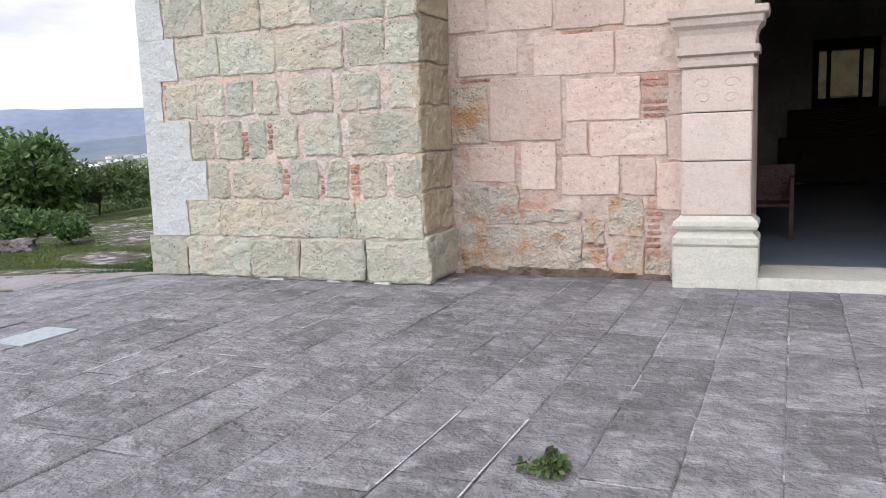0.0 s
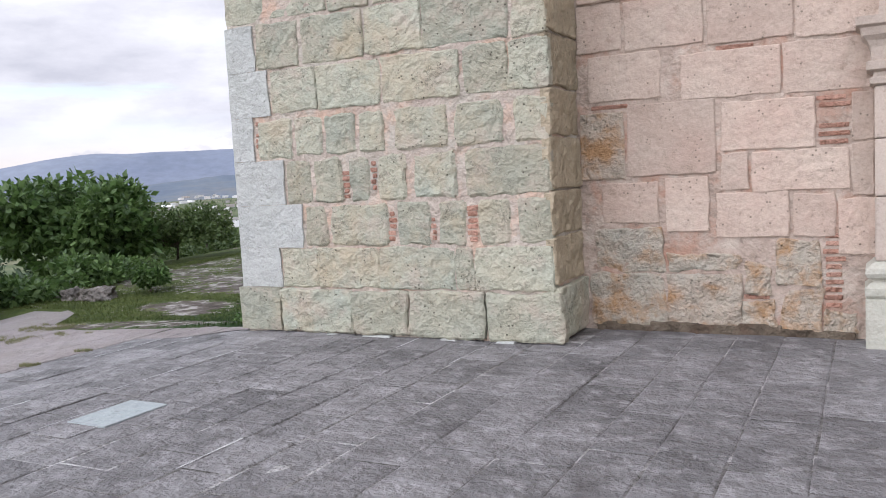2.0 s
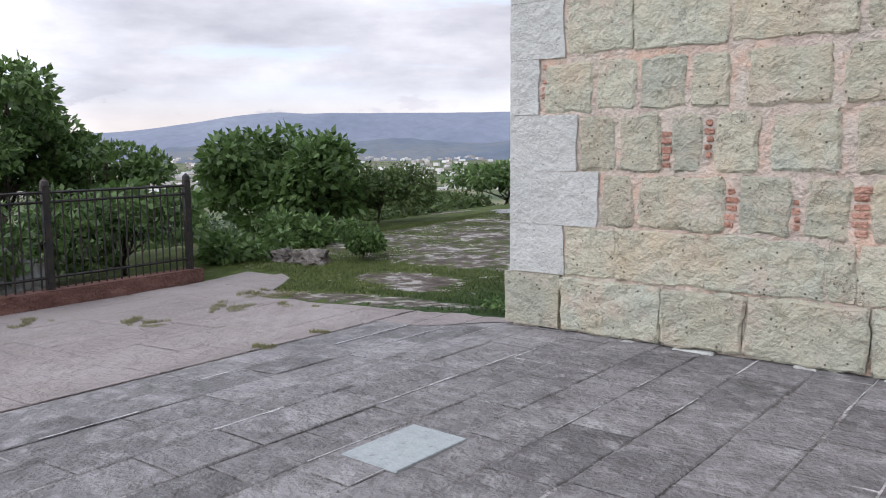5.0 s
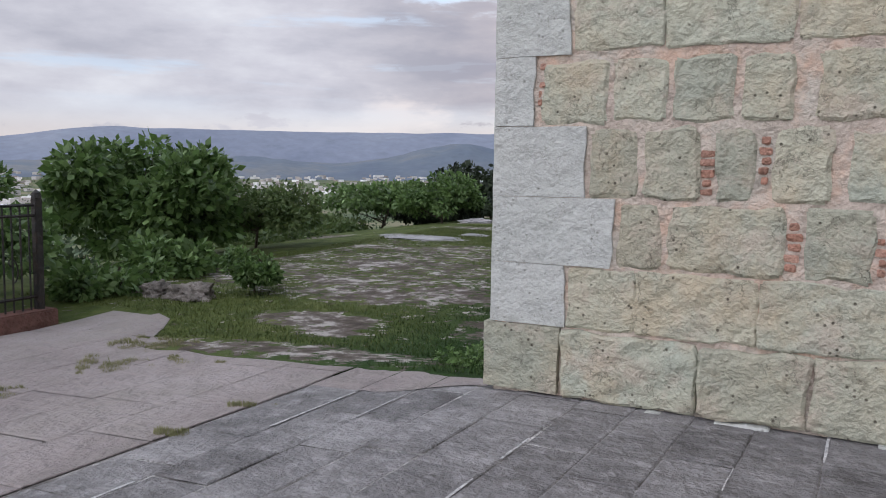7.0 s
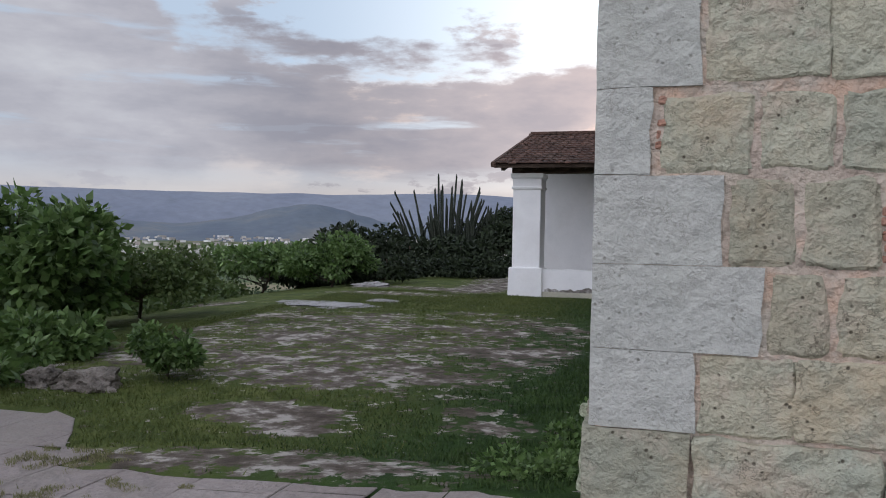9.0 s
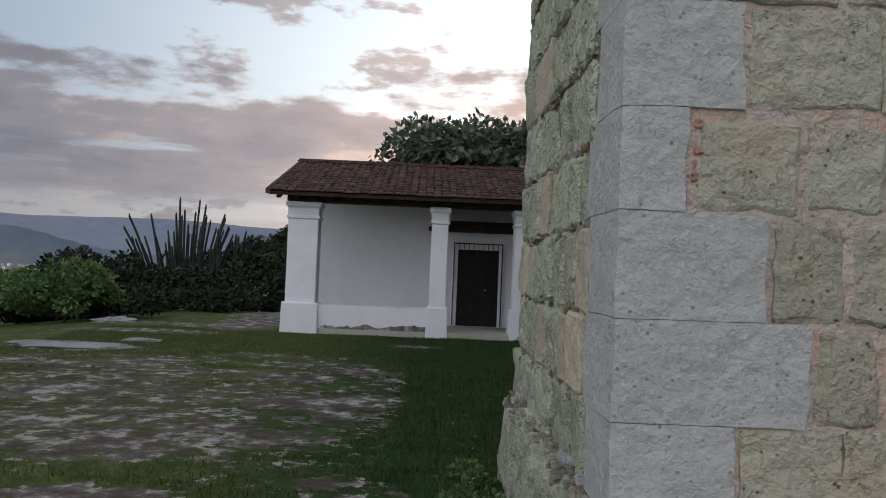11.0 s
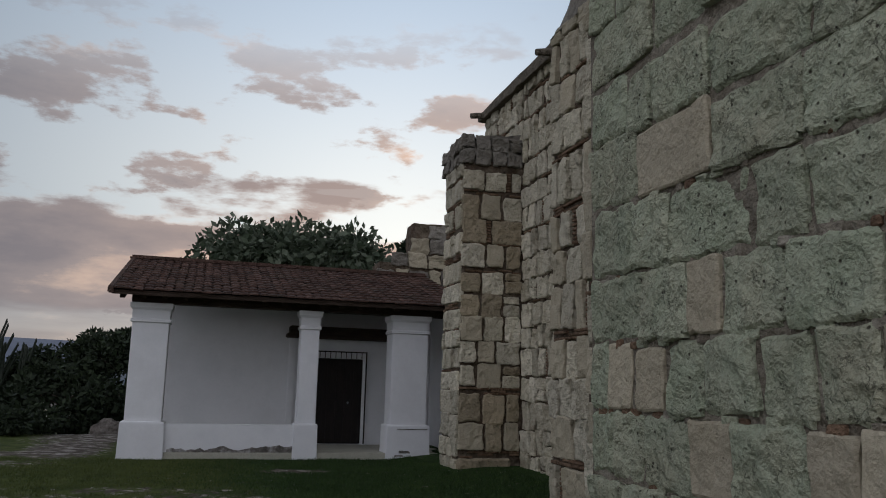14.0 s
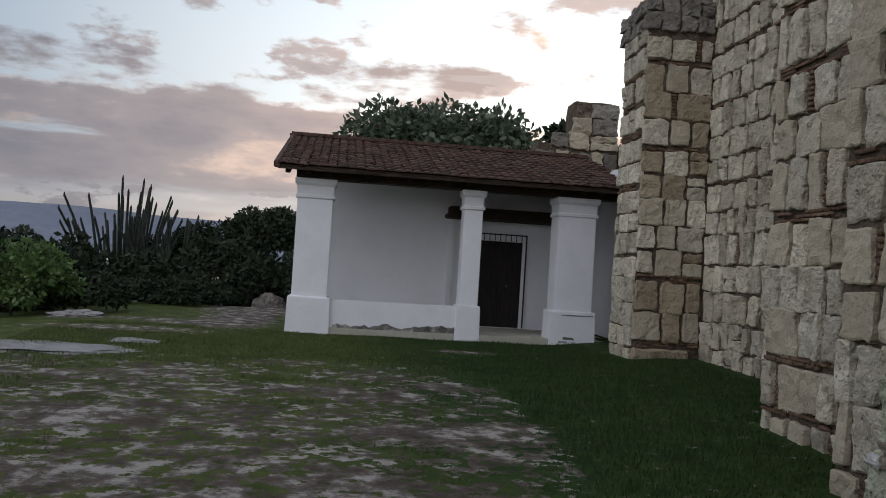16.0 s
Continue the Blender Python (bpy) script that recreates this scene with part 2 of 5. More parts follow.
M = dict(
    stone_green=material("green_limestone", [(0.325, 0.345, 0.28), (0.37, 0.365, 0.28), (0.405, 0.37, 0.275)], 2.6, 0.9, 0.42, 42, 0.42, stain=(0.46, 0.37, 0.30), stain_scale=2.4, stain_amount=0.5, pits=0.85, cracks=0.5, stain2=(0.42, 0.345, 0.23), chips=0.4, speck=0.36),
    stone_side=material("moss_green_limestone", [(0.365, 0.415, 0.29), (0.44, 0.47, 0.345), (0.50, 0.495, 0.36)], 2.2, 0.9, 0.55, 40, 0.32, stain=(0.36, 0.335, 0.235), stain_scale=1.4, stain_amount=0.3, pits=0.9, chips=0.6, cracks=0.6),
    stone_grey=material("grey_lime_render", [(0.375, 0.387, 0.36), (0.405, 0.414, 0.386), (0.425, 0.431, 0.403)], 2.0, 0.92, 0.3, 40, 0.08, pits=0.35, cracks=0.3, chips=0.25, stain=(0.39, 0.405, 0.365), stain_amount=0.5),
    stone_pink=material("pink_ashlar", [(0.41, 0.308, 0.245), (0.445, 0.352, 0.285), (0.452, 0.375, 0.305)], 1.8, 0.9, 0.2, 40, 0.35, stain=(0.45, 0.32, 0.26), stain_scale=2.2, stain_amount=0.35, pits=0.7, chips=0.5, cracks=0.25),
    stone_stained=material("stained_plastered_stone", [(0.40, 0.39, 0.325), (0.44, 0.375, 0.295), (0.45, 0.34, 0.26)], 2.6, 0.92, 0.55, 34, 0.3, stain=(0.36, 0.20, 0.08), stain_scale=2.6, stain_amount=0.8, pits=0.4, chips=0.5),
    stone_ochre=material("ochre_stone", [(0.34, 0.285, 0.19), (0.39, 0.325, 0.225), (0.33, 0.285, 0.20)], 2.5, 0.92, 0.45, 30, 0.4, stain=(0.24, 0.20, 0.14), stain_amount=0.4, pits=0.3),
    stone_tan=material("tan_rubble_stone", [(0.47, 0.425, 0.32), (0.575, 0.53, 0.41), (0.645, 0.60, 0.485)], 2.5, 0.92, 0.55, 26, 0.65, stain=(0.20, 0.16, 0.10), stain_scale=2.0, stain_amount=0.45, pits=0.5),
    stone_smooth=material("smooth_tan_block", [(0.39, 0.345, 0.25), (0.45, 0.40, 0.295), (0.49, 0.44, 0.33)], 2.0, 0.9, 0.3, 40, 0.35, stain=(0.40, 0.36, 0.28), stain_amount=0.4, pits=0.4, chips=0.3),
    stone_dark=material("weathered_coping_stone", [(0.10, 0.09, 0.075), (0.15, 0.13, 0.10), (0.2, 0.17, 0.13)], 3, 0.95, 0.6, 30, 0.3),
    stone_lichen=material("lichened_grey_stone", [(0.15, 0.14, 0.12), (0.22, 0.20, 0.17), (0.30, 0.28, 0.24)], 3.5, 0.95, 0.5, 30, 0.5),
    mortar=material("pink_lime_mortar", [(0.41, 0.34, 0.285), (0.45, 0.39, 0.325), (0.42, 0.39, 0.33)], 2.6, 0.95, 0.5, 26, stain=(0.53, 0.36, 0.26), stain_scale=2.0, stain_amount=0.75, chips=0.4),
    mortar_red=material("reddish_lime_mortar", [(0.29, 0.225, 0.18), (0.40, 0.32, 0.26), (0.45, 0.385, 0.32)], 3.2, 0.95, 0.35, 26, stain=(0.36, 0.19, 0.125), stain_scale=2.2, stain_amount=0.7, chips=0.6),
    mortar_dark=material("dark_earth_mortar", [(0.085, 0.066, 0.047), (0.13, 0.102, 0.073), (0.19, 0.155, 0.115)], 4.0, 0.95, 0.9, 26, stain=(0.10, 0.06, 0.04), stain_scale=3.0, stain_amount=0.6),
    mortar_side=material("grey_brown_mortar", [(0.17, 0.145, 0.11), (0.27, 0.24, 0.19), (0.38, 0.35, 0.285)], 5.0, 0.95, 0.9, 26, stain=(0.15, 0.12, 0.09), stain_scale=3.0, stain_amount=0.6),
    brick=material("red_brick", [(0.38, 0.19, 0.13), (0.46, 0.28, 0.21), (0.33, 0.16, 0.11)], 6, 0.92, 0.6, 40, 0.5),
    brick_old=material("dark_thin_brick", [(0.13, 0.08, 0.05), (0.22, 0.14, 0.09), (0.31, 0.215, 0.14)], 6, 0.95, 0.6, 40, 0.5),
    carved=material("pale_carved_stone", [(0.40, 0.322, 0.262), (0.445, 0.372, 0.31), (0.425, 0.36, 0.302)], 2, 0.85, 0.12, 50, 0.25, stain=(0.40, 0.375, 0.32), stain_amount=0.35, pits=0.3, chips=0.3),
    base_stone=material("grey_green_base_stone", [(0.36, 0.355, 0.295), (0.41, 0.40, 0.335), (0.43, 0.41, 0.345)], 3, 0.85, 0.2, 40, 0.1, stain=(0.38, 0.37, 0.3), chips=0.2),
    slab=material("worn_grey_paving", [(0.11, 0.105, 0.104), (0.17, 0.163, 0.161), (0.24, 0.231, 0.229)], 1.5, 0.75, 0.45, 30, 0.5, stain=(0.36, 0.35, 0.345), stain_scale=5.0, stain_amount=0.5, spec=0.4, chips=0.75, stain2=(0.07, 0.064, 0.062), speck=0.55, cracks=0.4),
    joint=material("paving_joint", [(0.07, 0.065, 0.06), (0.16, 0.15, 0.14), (0.55, 0.54, 0.52)], 1.6, 0.95, 0.6, 30),
    terrace=material("pinkish_terrace_paving", [(0.195, 0.168, 0.16), (0.25, 0.218, 0.208), (0.29, 0.258, 0.247)], 0.9, 0.85, 0.4, 26, 0.12, stain=(0.20, 0.18, 0.162), stain_scale=1.5, stain_amount=0.55, chips=0.2, stain2=(0.25, 0.225, 0.205)),
    lime=material("white_lime_mortar", [(0.30, 0.295, 0.29), (0.42, 0.415, 0.41), (0.52, 0.515, 0.51)], 7.0, 0.95, 0.4, 40),
    plate=material("pale_metal_cover", [(0.27, 0.30, 0.30), (0.31, 0.34, 0.34), (0.29, 0.33, 0.32)], 4, 0.6, 0.1, 60),
    white=material("limewash_white", [(0.68, 0.69, 0.71), (0.73, 0.735, 0.755), (0.71, 0.715, 0.735)], 1.2, 0.9, 0.03, 30, stain=(0.63, 0.63, 0.64), stain_amount=0.3, chips=0.05, speck=0.06),
    stainwall=material("flaked_damp_render", [(0.09, 0.08, 0.07), (0.20, 0.185, 0.17), (0.45, 0.44, 0.43)], 6.0, 0.95, 0.6, 30),
    wood_dark=material("dark_stained_timber", [(0.028, 0.018, 0.013), (0.045, 0.03, 0.022), (0.06, 0.042, 0.03)], 3, 0.8, 0.3, 40, stretch=(1, 1, 6)),
    door=material("dark_door_boards", [(0.012, 0.010, 0.010), (0.02, 0.016, 0.015), (0.028, 0.022, 0.02)], 3, 0.75, 0.3, 40, 0.3, stretch=(6, 6, 1)),
    tile=material("old_clay_roof_tile", [(0.06, 0.036, 0.030), (0.10, 0.058, 0.046), (0.15, 0.09, 0.07)], 3.0, 0.95, 0.6, 30, 0.7, per="island", stain=(0.06, 0.05, 0.038), stain_scale=1.3, stain_amount=0.55),
    iron=material("black_painted_iron", [(0.012, 0.012, 0.012), (0.02, 0.018, 0.017), (0.035, 0.025, 0.02)], 9, 0.6, 0.2, 60),
    kerb=material("red_brown_kerb", [(0.10, 0.05, 0.04), (0.15, 0.075, 0.06), (0.2, 0.11, 0.09)], 3, 0.9, 0.5, 30),
    rock=material("grey_field_rock", [(0.10, 0.09, 0.08), (0.19, 0.17, 0.15), (0.29, 0.265, 0.24)], 4.0, 0.95, 1.0, 34, chips=1.0),
    pale_rock=material("pale_rock_outcrop", [(0.22, 0.22, 0.22), (0.29, 0.285, 0.285), (0.35, 0.345, 0.35)], 1.5, 0.9, 0.5, 14),
    leaf=material("dark_green_leaves", [(0.028, 0.060, 0.015), (0.085, 0.15, 0.038), (0.18, 0.265, 0.095)], 1.2, 0.55, 0.0, 20, 0.7, per="island", spec=0.4, thin=0.3),
    leaf_light=material("light_green_leaves", [(0.045, 0.075, 0.022), (0.08, 0.122, 0.038), (0.135, 0.175, 0.062)], 1.0, 0.6, 0.0, 20, 0.7, per="island", thin=0.3),
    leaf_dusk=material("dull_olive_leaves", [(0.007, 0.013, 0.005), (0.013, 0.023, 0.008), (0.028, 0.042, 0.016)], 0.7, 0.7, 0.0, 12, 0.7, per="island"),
    # brightened against the backlight: light put into the crest crown's leaf colour
    leaf_grey=material("lit_grey_green_leaves", [(0.04, 0.058, 0.034), (0.095, 0.122, 0.078), (0.19, 0.22, 0.16)], 0.7, 0.6, 0.0, 12, 0.8, per="island", thin=0.3),
    bark=material("grey_brown_bark", [(0.05, 0.04, 0.03), (0.09, 0.07, 0.055), (0.13, 0.105, 0.085)], 6, 0.95, 0.7, 30, stretch=(3, 3, 1)),
    cactus=material("dark_cactus_skin", [(0.010, 0.015, 0.010), (0.017, 0.024, 0.015), (0.032, 0.038, 0.028)], 4, 0.7, 0.3, 30),
    # one grass in two tones: wall shade and open light put into the colour
    blade_shaded=material("grass_blades", [(0.012, 0.029, 0.006), (0.024, 0.053, 0.010), (0.05, 0.082, 0.018)], 0.8, 0.7, 0.0, 20, 0.6, per="island"),
    blade_lit=material("lit_grass_blades", [(0.04, 0.058, 0.012), (0.072, 0.095, 0.021), (0.115, 0.135, 0.039)], 0.8, 0.7, 0.0, 20, 0.6, per="island"),
    dry=material("dry_grass", [(0.11, 0.12, 0.045), (0.16, 0.16, 0.075), (0.22, 0.20, 0.11)], 3, 0.8, 0.0, 20, 0.6, per="island"),
    indoor=material("church_plaster", [(0.30, 0.27, 0.23), (0.36, 0.33, 0.28), (0.4, 0.36, 0.3)], 1.0, 0.9, 0.2, 20),
    indoor_floor=material("polished_church_floor", [(0.09, 0.108, 0.125), (0.12, 0.14, 0.16), (0.145, 0.165, 0.185)], 1.0, 0.35, 0.05, 20),
    red_wood=material("red_stained_wood", [(0.026, 0.007, 0.005), (0.035, 0.009, 0.006), (0.03, 0.008, 0.006)], 4, 0.5, 0.15, 40),
    # light on the niche put in as a faint glow of its panels
    lit=material("glowing_niche_panel", [(0.30, 0.25, 0.16), (0.45, 0.38, 0.22), (0.55, 0.45, 0.25)], 2.5, 0.7, 0.0, 30, glow=0.035),
    house=material("far_house_walls", [(0.34, 0.30, 0.27), (0.55, 0.53, 0.52), (0.78, 0.78, 0.78)], 0.02, 0.9, 0.0, 1.0, 0.9, per="island"),
    far_tree=material("far_woods", [(0.03, 0.05, 0.025), (0.045, 0.07, 0.035), (0.06, 0.085, 0.045)], 0.05, 0.9, 0.0, 0.5, 0.5, per="island"),
    # distance haze put into the bluish base colours and a faint glow
    mountain=material("haze_tinted_mountain", [(0.115, 0.133, 0.18), (0.14, 0.158, 0.205), (0.16, 0.178, 0.218)], 0.0018, 1.0, 0.0, 0.02, glow=0.22, chips=0.2),
    hill=material("haze_tinted_hills", [(0.075, 0.095, 0.13), (0.095, 0.115, 0.145), (0.13, 0.135, 0.14)], 0.003, 1.0, 0.0, 0.03, glow=0.14, chips=0.2),
)


def ground_material():
    m = bpy.data.materials.new("grass_and_bare_earth")
    m.use_nodes = True
    nt = m.node_tree
    N, L = nt.nodes.new, nt.links.new
    bsdf = nt.nodes["Principled BSDF"]
    bsdf.inputs["Roughness"].default_value, bsdf.inputs["Specular IOR Level"].default_value = 0.95, 0.15
    pos = N("ShaderNodeNewGeometry").outputs["Position"]

    def nz(sc, det=7):
        n = N("ShaderNodeTexNoise")
        n.inputs["Scale"].default_value, n.inputs["Detail"].default_value, n.inputs["Roughness"].default_value = sc, det, 0.65
        L(pos, n.inputs["Vector"])
        return n.outputs["Fac"]

    def ramp(fac, stops):
        r = N("ShaderNodeValToRGB")
        while len(r.color_ramp.elements) < len(stops):
            r.color_ramp.elements.new(0.5)
        for e, (p, c) in zip(r.color_ramp.elements, stops):
            e.position, e.color = p, (*c, 1)
        L(fac, r.inputs[0])
        return r.outputs[0]

    def mix(fac, a, b):
        n = N("ShaderNodeMix")
        n.data_type = "RGBA"
        L(fac, n.inputs[0]), L(a, n.inputs[6]), L(b, n.inputs[7])
        return n.outputs[2]

    # dark tone carries the church wall's shade, the second tone the open light
    grass = ramp(nz(2.6), [(0.30, (0.010, 0.023, 0.005)), (0.5, (0.020, 0.044, 0.008)), (0.7, (0.042, 0.07, 0.015))])
    lit_grass = ramp(nz(2.2), [(0.30, (0.028, 0.042, 0.009)), (0.5, (0.055, 0.074, 0.016)), (0.7, (0.098, 0.114, 0.034))])
    earth = ramp(nz(3.2), [(0.30, (0.045, 0.036, 0.028)), (0.44, (0.075, 0.061, 0.050)), (0.52, (0.128, 0.110, 0.095)), (0.60, (0.33, 0.307, 0.283))])
    fields = ramp(nz(0.012), [(0.36, (0.05, 0.075, 0.035)), (0.5, (0.09, 0.11, 0.05)), (0.62, (0.19, 0.17, 0.11))])
    at = N("ShaderNodeAttribute")
    at.attribute_name = "bare"
    sp = N("ShaderNodeSeparateColor")
    L(at.outputs["Color"], sp.inputs[0])
    ragged = N("ShaderNodeMath")
    ragged.operation = "ADD"
    sub = N("ShaderNodeMath")
    sub.operation, sub.inputs[1].default_value = "SUBTRACT", 0.5
    L(nz(6.0, 10), sub.inputs[0])
    mul = N("ShaderNodeMath")
    mul.operation, mul.inputs[1].default_value = "MULTIPLY", 3.8
    L(sub.outputs[0], mul.inputs[0])
    L(sp.outputs[0], ragged.inputs[0]), L(mul.outputs[0], ragged.inputs[1])
    edge = ramp(ragged.outputs[0], [(0.42, (0, 0, 0)), (0.58, (1, 1, 1))])
    col = mix(sp.outputs[1], mix(edge, mix(sp.outputs[2], grass, lit_grass), earth), fields)
    L(col, bsdf.inputs["Base Color"])
    b = N("ShaderNodeBump")
    b.inputs["Strength"].default_value, b.inputs["Distance"].default_value = 0.7, 0.04
    L(nz(14.0, 8), b.inputs["Height"]), L(b.outputs[0], bsdf.inputs["Normal"])
    return m


M["ground"] = ground_material()

# ---- mesh helpers ----
rng = random.Random(7)


def mesh_ob(name, verts, faces, mat, parent=None, label="", smooth=False):
    me = bpy.data.meshes.new(name)
    me.from_pydata([tuple(v) for v in verts], [], faces)
    me.materials.append(M[mat])
    if smooth:
        me.shade_smooth()
    ob = new(name, me)
    if parent:
        ob.parent = parent
    if label:
        ob["label"] = label
    return ob


def part(name, bm, mat, parent=None, label=""):
    me = bpy.data.meshes.new(name)
    bmesh.ops.recalc_face_normals(bm, faces=bm.faces)
    bm.to_mesh(me)
    bm.free()
    me.materials.append(M[mat])
    ob = new(name, me)
    if parent:
        ob.parent = parent
    if label:
        ob["label"] = label
    return ob


def boxes(*specs, bevel=0.01, wobble=0.0):
    """One bmesh of bevelled boxes (x0, x1, y0, y1, z0, z1)."""
    bm = bmesh.new()
    for x0, x1, y0, y1, z0, z1 in specs:
        c = bmesh.ops.create_cube(bm, size=1, matrix=Matrix.Translation(((x0 + x1) / 2, (y0 + y1) / 2, (z0 + z1) / 2)) @ Matrix.Diagonal((x1 - x0, y1 - y0, z1 - z0, 1)))
    if bevel:
        bmesh.ops.bevel(bm, geom=bm.edges[:], offset=bevel, segments=2, affect="EDGES", clamp_overlap=True)
    if wobble:
        for v in bm.verts:
            v.co += Vector(noise.noise_vector(v.co * 2.3)) * wobble
    return bm


def cut_box(x0, x1, y0, y1, z0, z1, step, wobble):
    """A box with its sides cut into a grid and roughened."""
    bm = boxes((x0, x1, y0, y1, z0, z1), bevel=0)
    for axis, a, b in ((0, x0, x1), (1, y0, y1), (2, z0, z1)):
        n = max(1, int((b - a) / step))
        for i in range(1, n):
            co, no = [0, 0, 0], [0, 0, 0]
            co[axis], no[axis] = a + (b - a) * i / n, 1
            bmesh.ops.bisect_plane(bm, geom=bm.verts[:] + bm.edges[:] + bm.faces[:], plane_co=co, plane_no=no)
    for v in bm.verts:
        v.co += Vector(noise.noise_vector(v.co * 3.1)) * wobble
    return bm


def tube(points, radii, sides=6):
    verts, faces = [], []
    for i, p in enumerate(points):
        p = Vector(p)
        d = (Vector(points[min(i + 1, len(points) - 1)]) - Vector(points[max(i - 1, 0)])).normalized()
        a = d.cross(Vector((0.31, 0.95, 0.05))).normalized()
        b = d.cross(a)
        for k in range(sides):
            w = 2 * math.pi * k / sides
            verts.append(p + (a * math.cos(w) + b * math.sin(w)) * radii[i])
    for i in range(len(points) - 1):
        for k in range(sides):
            k2 = (k + 1) % sides
            faces.append((i * sides + k, i * sides + k2, (i + 1) * sides + k2, (i + 1) * sides + k))
    faces.append(tuple((len(points) - 1) * sides + k for k in range(sides)))
    return verts, faces


def join(*pieces):
    verts, faces = [], []
    for v, f in pieces:
        o = len(verts)
        verts += v
        faces += [tuple(i + o for i in q) for q in f]
    return verts, faces


def stone(parent, mat, base, u, n, a0, a1, z0, z1, out=0.03, rough=0.012, round_=0.014, deep=0.06, name="stone", ragged=None, pull=0.5):
    """One wall block: a tooled, slightly uneven face with a ragged outline and worn arrises. base + u*a + n*out + z."""
    u, n, base = Vector(u), Vector(n), Vector(base)
    cx, cz, w, h = (a0 + a1) / 2, (z0 + z1) / 2, abs(a1 - a0), z1 - z0
    if w < 0.03 or h < 0.03:
        return
    small = name == "brick"
    ragged = rough if ragged is None else ragged
    nx, nz = (4, 4) if small or w < 0.16 else (8, 8) if w < 0.55 else (12, 9)
    r = min(round_, w * 0.22, h * 0.22)
    xs = [-w / 2, -w / 2 + r] + [-w / 2 + r + (w - 2 * r) * i / (nx - 3) for i in range(1, nx - 3)] + [w / 2 - r, w / 2]
    zs = [-h / 2, -h / 2 + r] + [-h / 2 + r + (h - 2 * r) * i / (nz - 3) for i in range(1, nz - 3)] + [h / 2 - r, h / 2]
    verts, faces = [], []
    seed = Vector((rng.random() * 50, rng.random() * 50, rng.random() * 50))
    tilt_x, tilt_z = rng.uniform(-1, 1) * rough * 0.7, rng.uniform(-1, 1) * rough * 0.7
    for j, z in enumerate(zs):
        for i, x in enumerate(xs):
            e = (i in (0, nx - 1)) + (j in (0, nz - 1))
            d = Vector(noise.noise_vector(Vector((x * 6, 0, z * 6)) + seed)) + Vector(noise.noise_vector(Vector((x * 15, 5, z * 15)) + seed)) * 0.5 + Vector(noise.noise_vector(Vector((x * 34, 9, z * 34)) + seed)) * 0.35
            o = out - (0, r * 0.7, r * 1.3)[e] + d.y * rough * 0.95 + tilt_x * x / w * 2 + tilt_z * z / h * 2
            k = 0.9 if i in (0, 1, nx - 2, nx - 1) or j in (0, 1, nz - 2, nz - 1) else 0.3
            verts.append(u * (x + d.x * ragged * k - (math.copysign(r, x) * pull if e == 2 else 0)) + n * o + Vector((0, 0, z + d.z * ragged * k - (math.copysign(r, z) * pull if e == 2 else 0))))
    k = len(verts)
    rim = [i for i in range(nx)] + [j * nx + nx - 1 for j in range(1, nz)] + [(nz - 1) * nx + i for i in range(nx - 2, -1, -1)] + [j * nx for j in range(nz - 2, 0, -1)]
    for i in rim:
        v = verts[i]
        verts.append(v - n * (v.dot(n) + deep))
    flip = u.cross(n).z > 0
    for j in range(nz - 1):
        for i in range(nx - 1):
            q = (j * nx + i, j * nx + i + 1, (j + 1) * nx + i + 1, (j + 1) * nx + i)
            faces.append(q[::-1] if flip else q)
    for i in range(len(rim)):
        i2 = (i + 1) % len(rim)
        q = (rim[i], k + i, k + i2, rim[i2])
        faces.append(q[::-1] if flip else q)
    ob = mesh_ob(name, verts, faces, mat, parent)
    ob.location = base + u * cx + Vector((0, 0, cz))
    return ob


def courses(parent, mats, base, u, n, a0, a1, z0, z1, tall=(0.36, 0.5), wide=(0.3, 0.75), gap=0.025, out=0.03, rough=0.015, thin_bricks=0.0, round_=0.018, brick="brick_old"):
    """Random courses of blocks over a stretch of wall, some with thin bricks bedded between."""
    z = z0
    while z < z1 - 0.12:
        h = min(rng.uniform(*tall), z1 - z)
        if thin_bricks and rng.random() < 0.4:
            for _ in range(rng.choice((1, 1, 2, 3))):
                t = rng.uniform(0.038, 0.05)
                a = a0 + rng.uniform(0, 0.3)
                while a < a1 - 0.15:
                    b = min(a + rng.uniform(0.18, 0.34), a1 - 0.02)
                    if rng.random() < thin_bricks + 0.3:
                        stone(parent, brick, base, u, n, a, b, z + 0.004, z + t - 0.004, out * 0.6, 0.004, 0.008, name="brick")
                    a = b + 0.015
                z += t
        a = a0
        while a < a1 - 0.08:
            b = a + rng.uniform(*wide)
            if a1 - b < wide[0] * 0.7:
                b = a1
            j, jz = rng.uniform(0, gap), min(rough * 1.6, 0.045)
            c0, c1 = z + gap / 5 + rng.uniform(-jz, jz) * 0.6, z + h - gap / 5 + rng.uniform(-jz, jz) * 0.6
            cuts = [(c0, c1)]
            if rough > 0.018 and rng.random() < 0.08:
                m = c0 + (c1 - c0) * rng.uniform(0.35, 0.65)
                cuts = [(c0, m - 0.008), (m + 0.008, c1)]
            for q0, q1 in cuts:
                stone(parent, rng.choice(mats), base, u, n, a + gap / 2 + j * 0.3, b - gap / 2 - j * 0.3, q0, q1, out + rng.uniform(-0.016, 0.016), rough, round_, ragged=rough * 1.3)
            if thin_bricks and rng.random() < thin_bricks * 0.3 and b < a1 - 0.2:
                for q in range(int(h / 0.055)):
                    stone(parent, brick, base, u, n, b - gap / 2, b + 0.07, z + 0.02 + q * 0.055, z + 0.055 + q * 0.055, out * 0.4, 0.003, 0.006, name="brick")
                b += 0.075
            a = b
        z += h


def smooth01(a, b, x):
    t = min(1.0, max(0.0, (x - a) / (b - a)))
    return t * t * (3 - 2 * t)


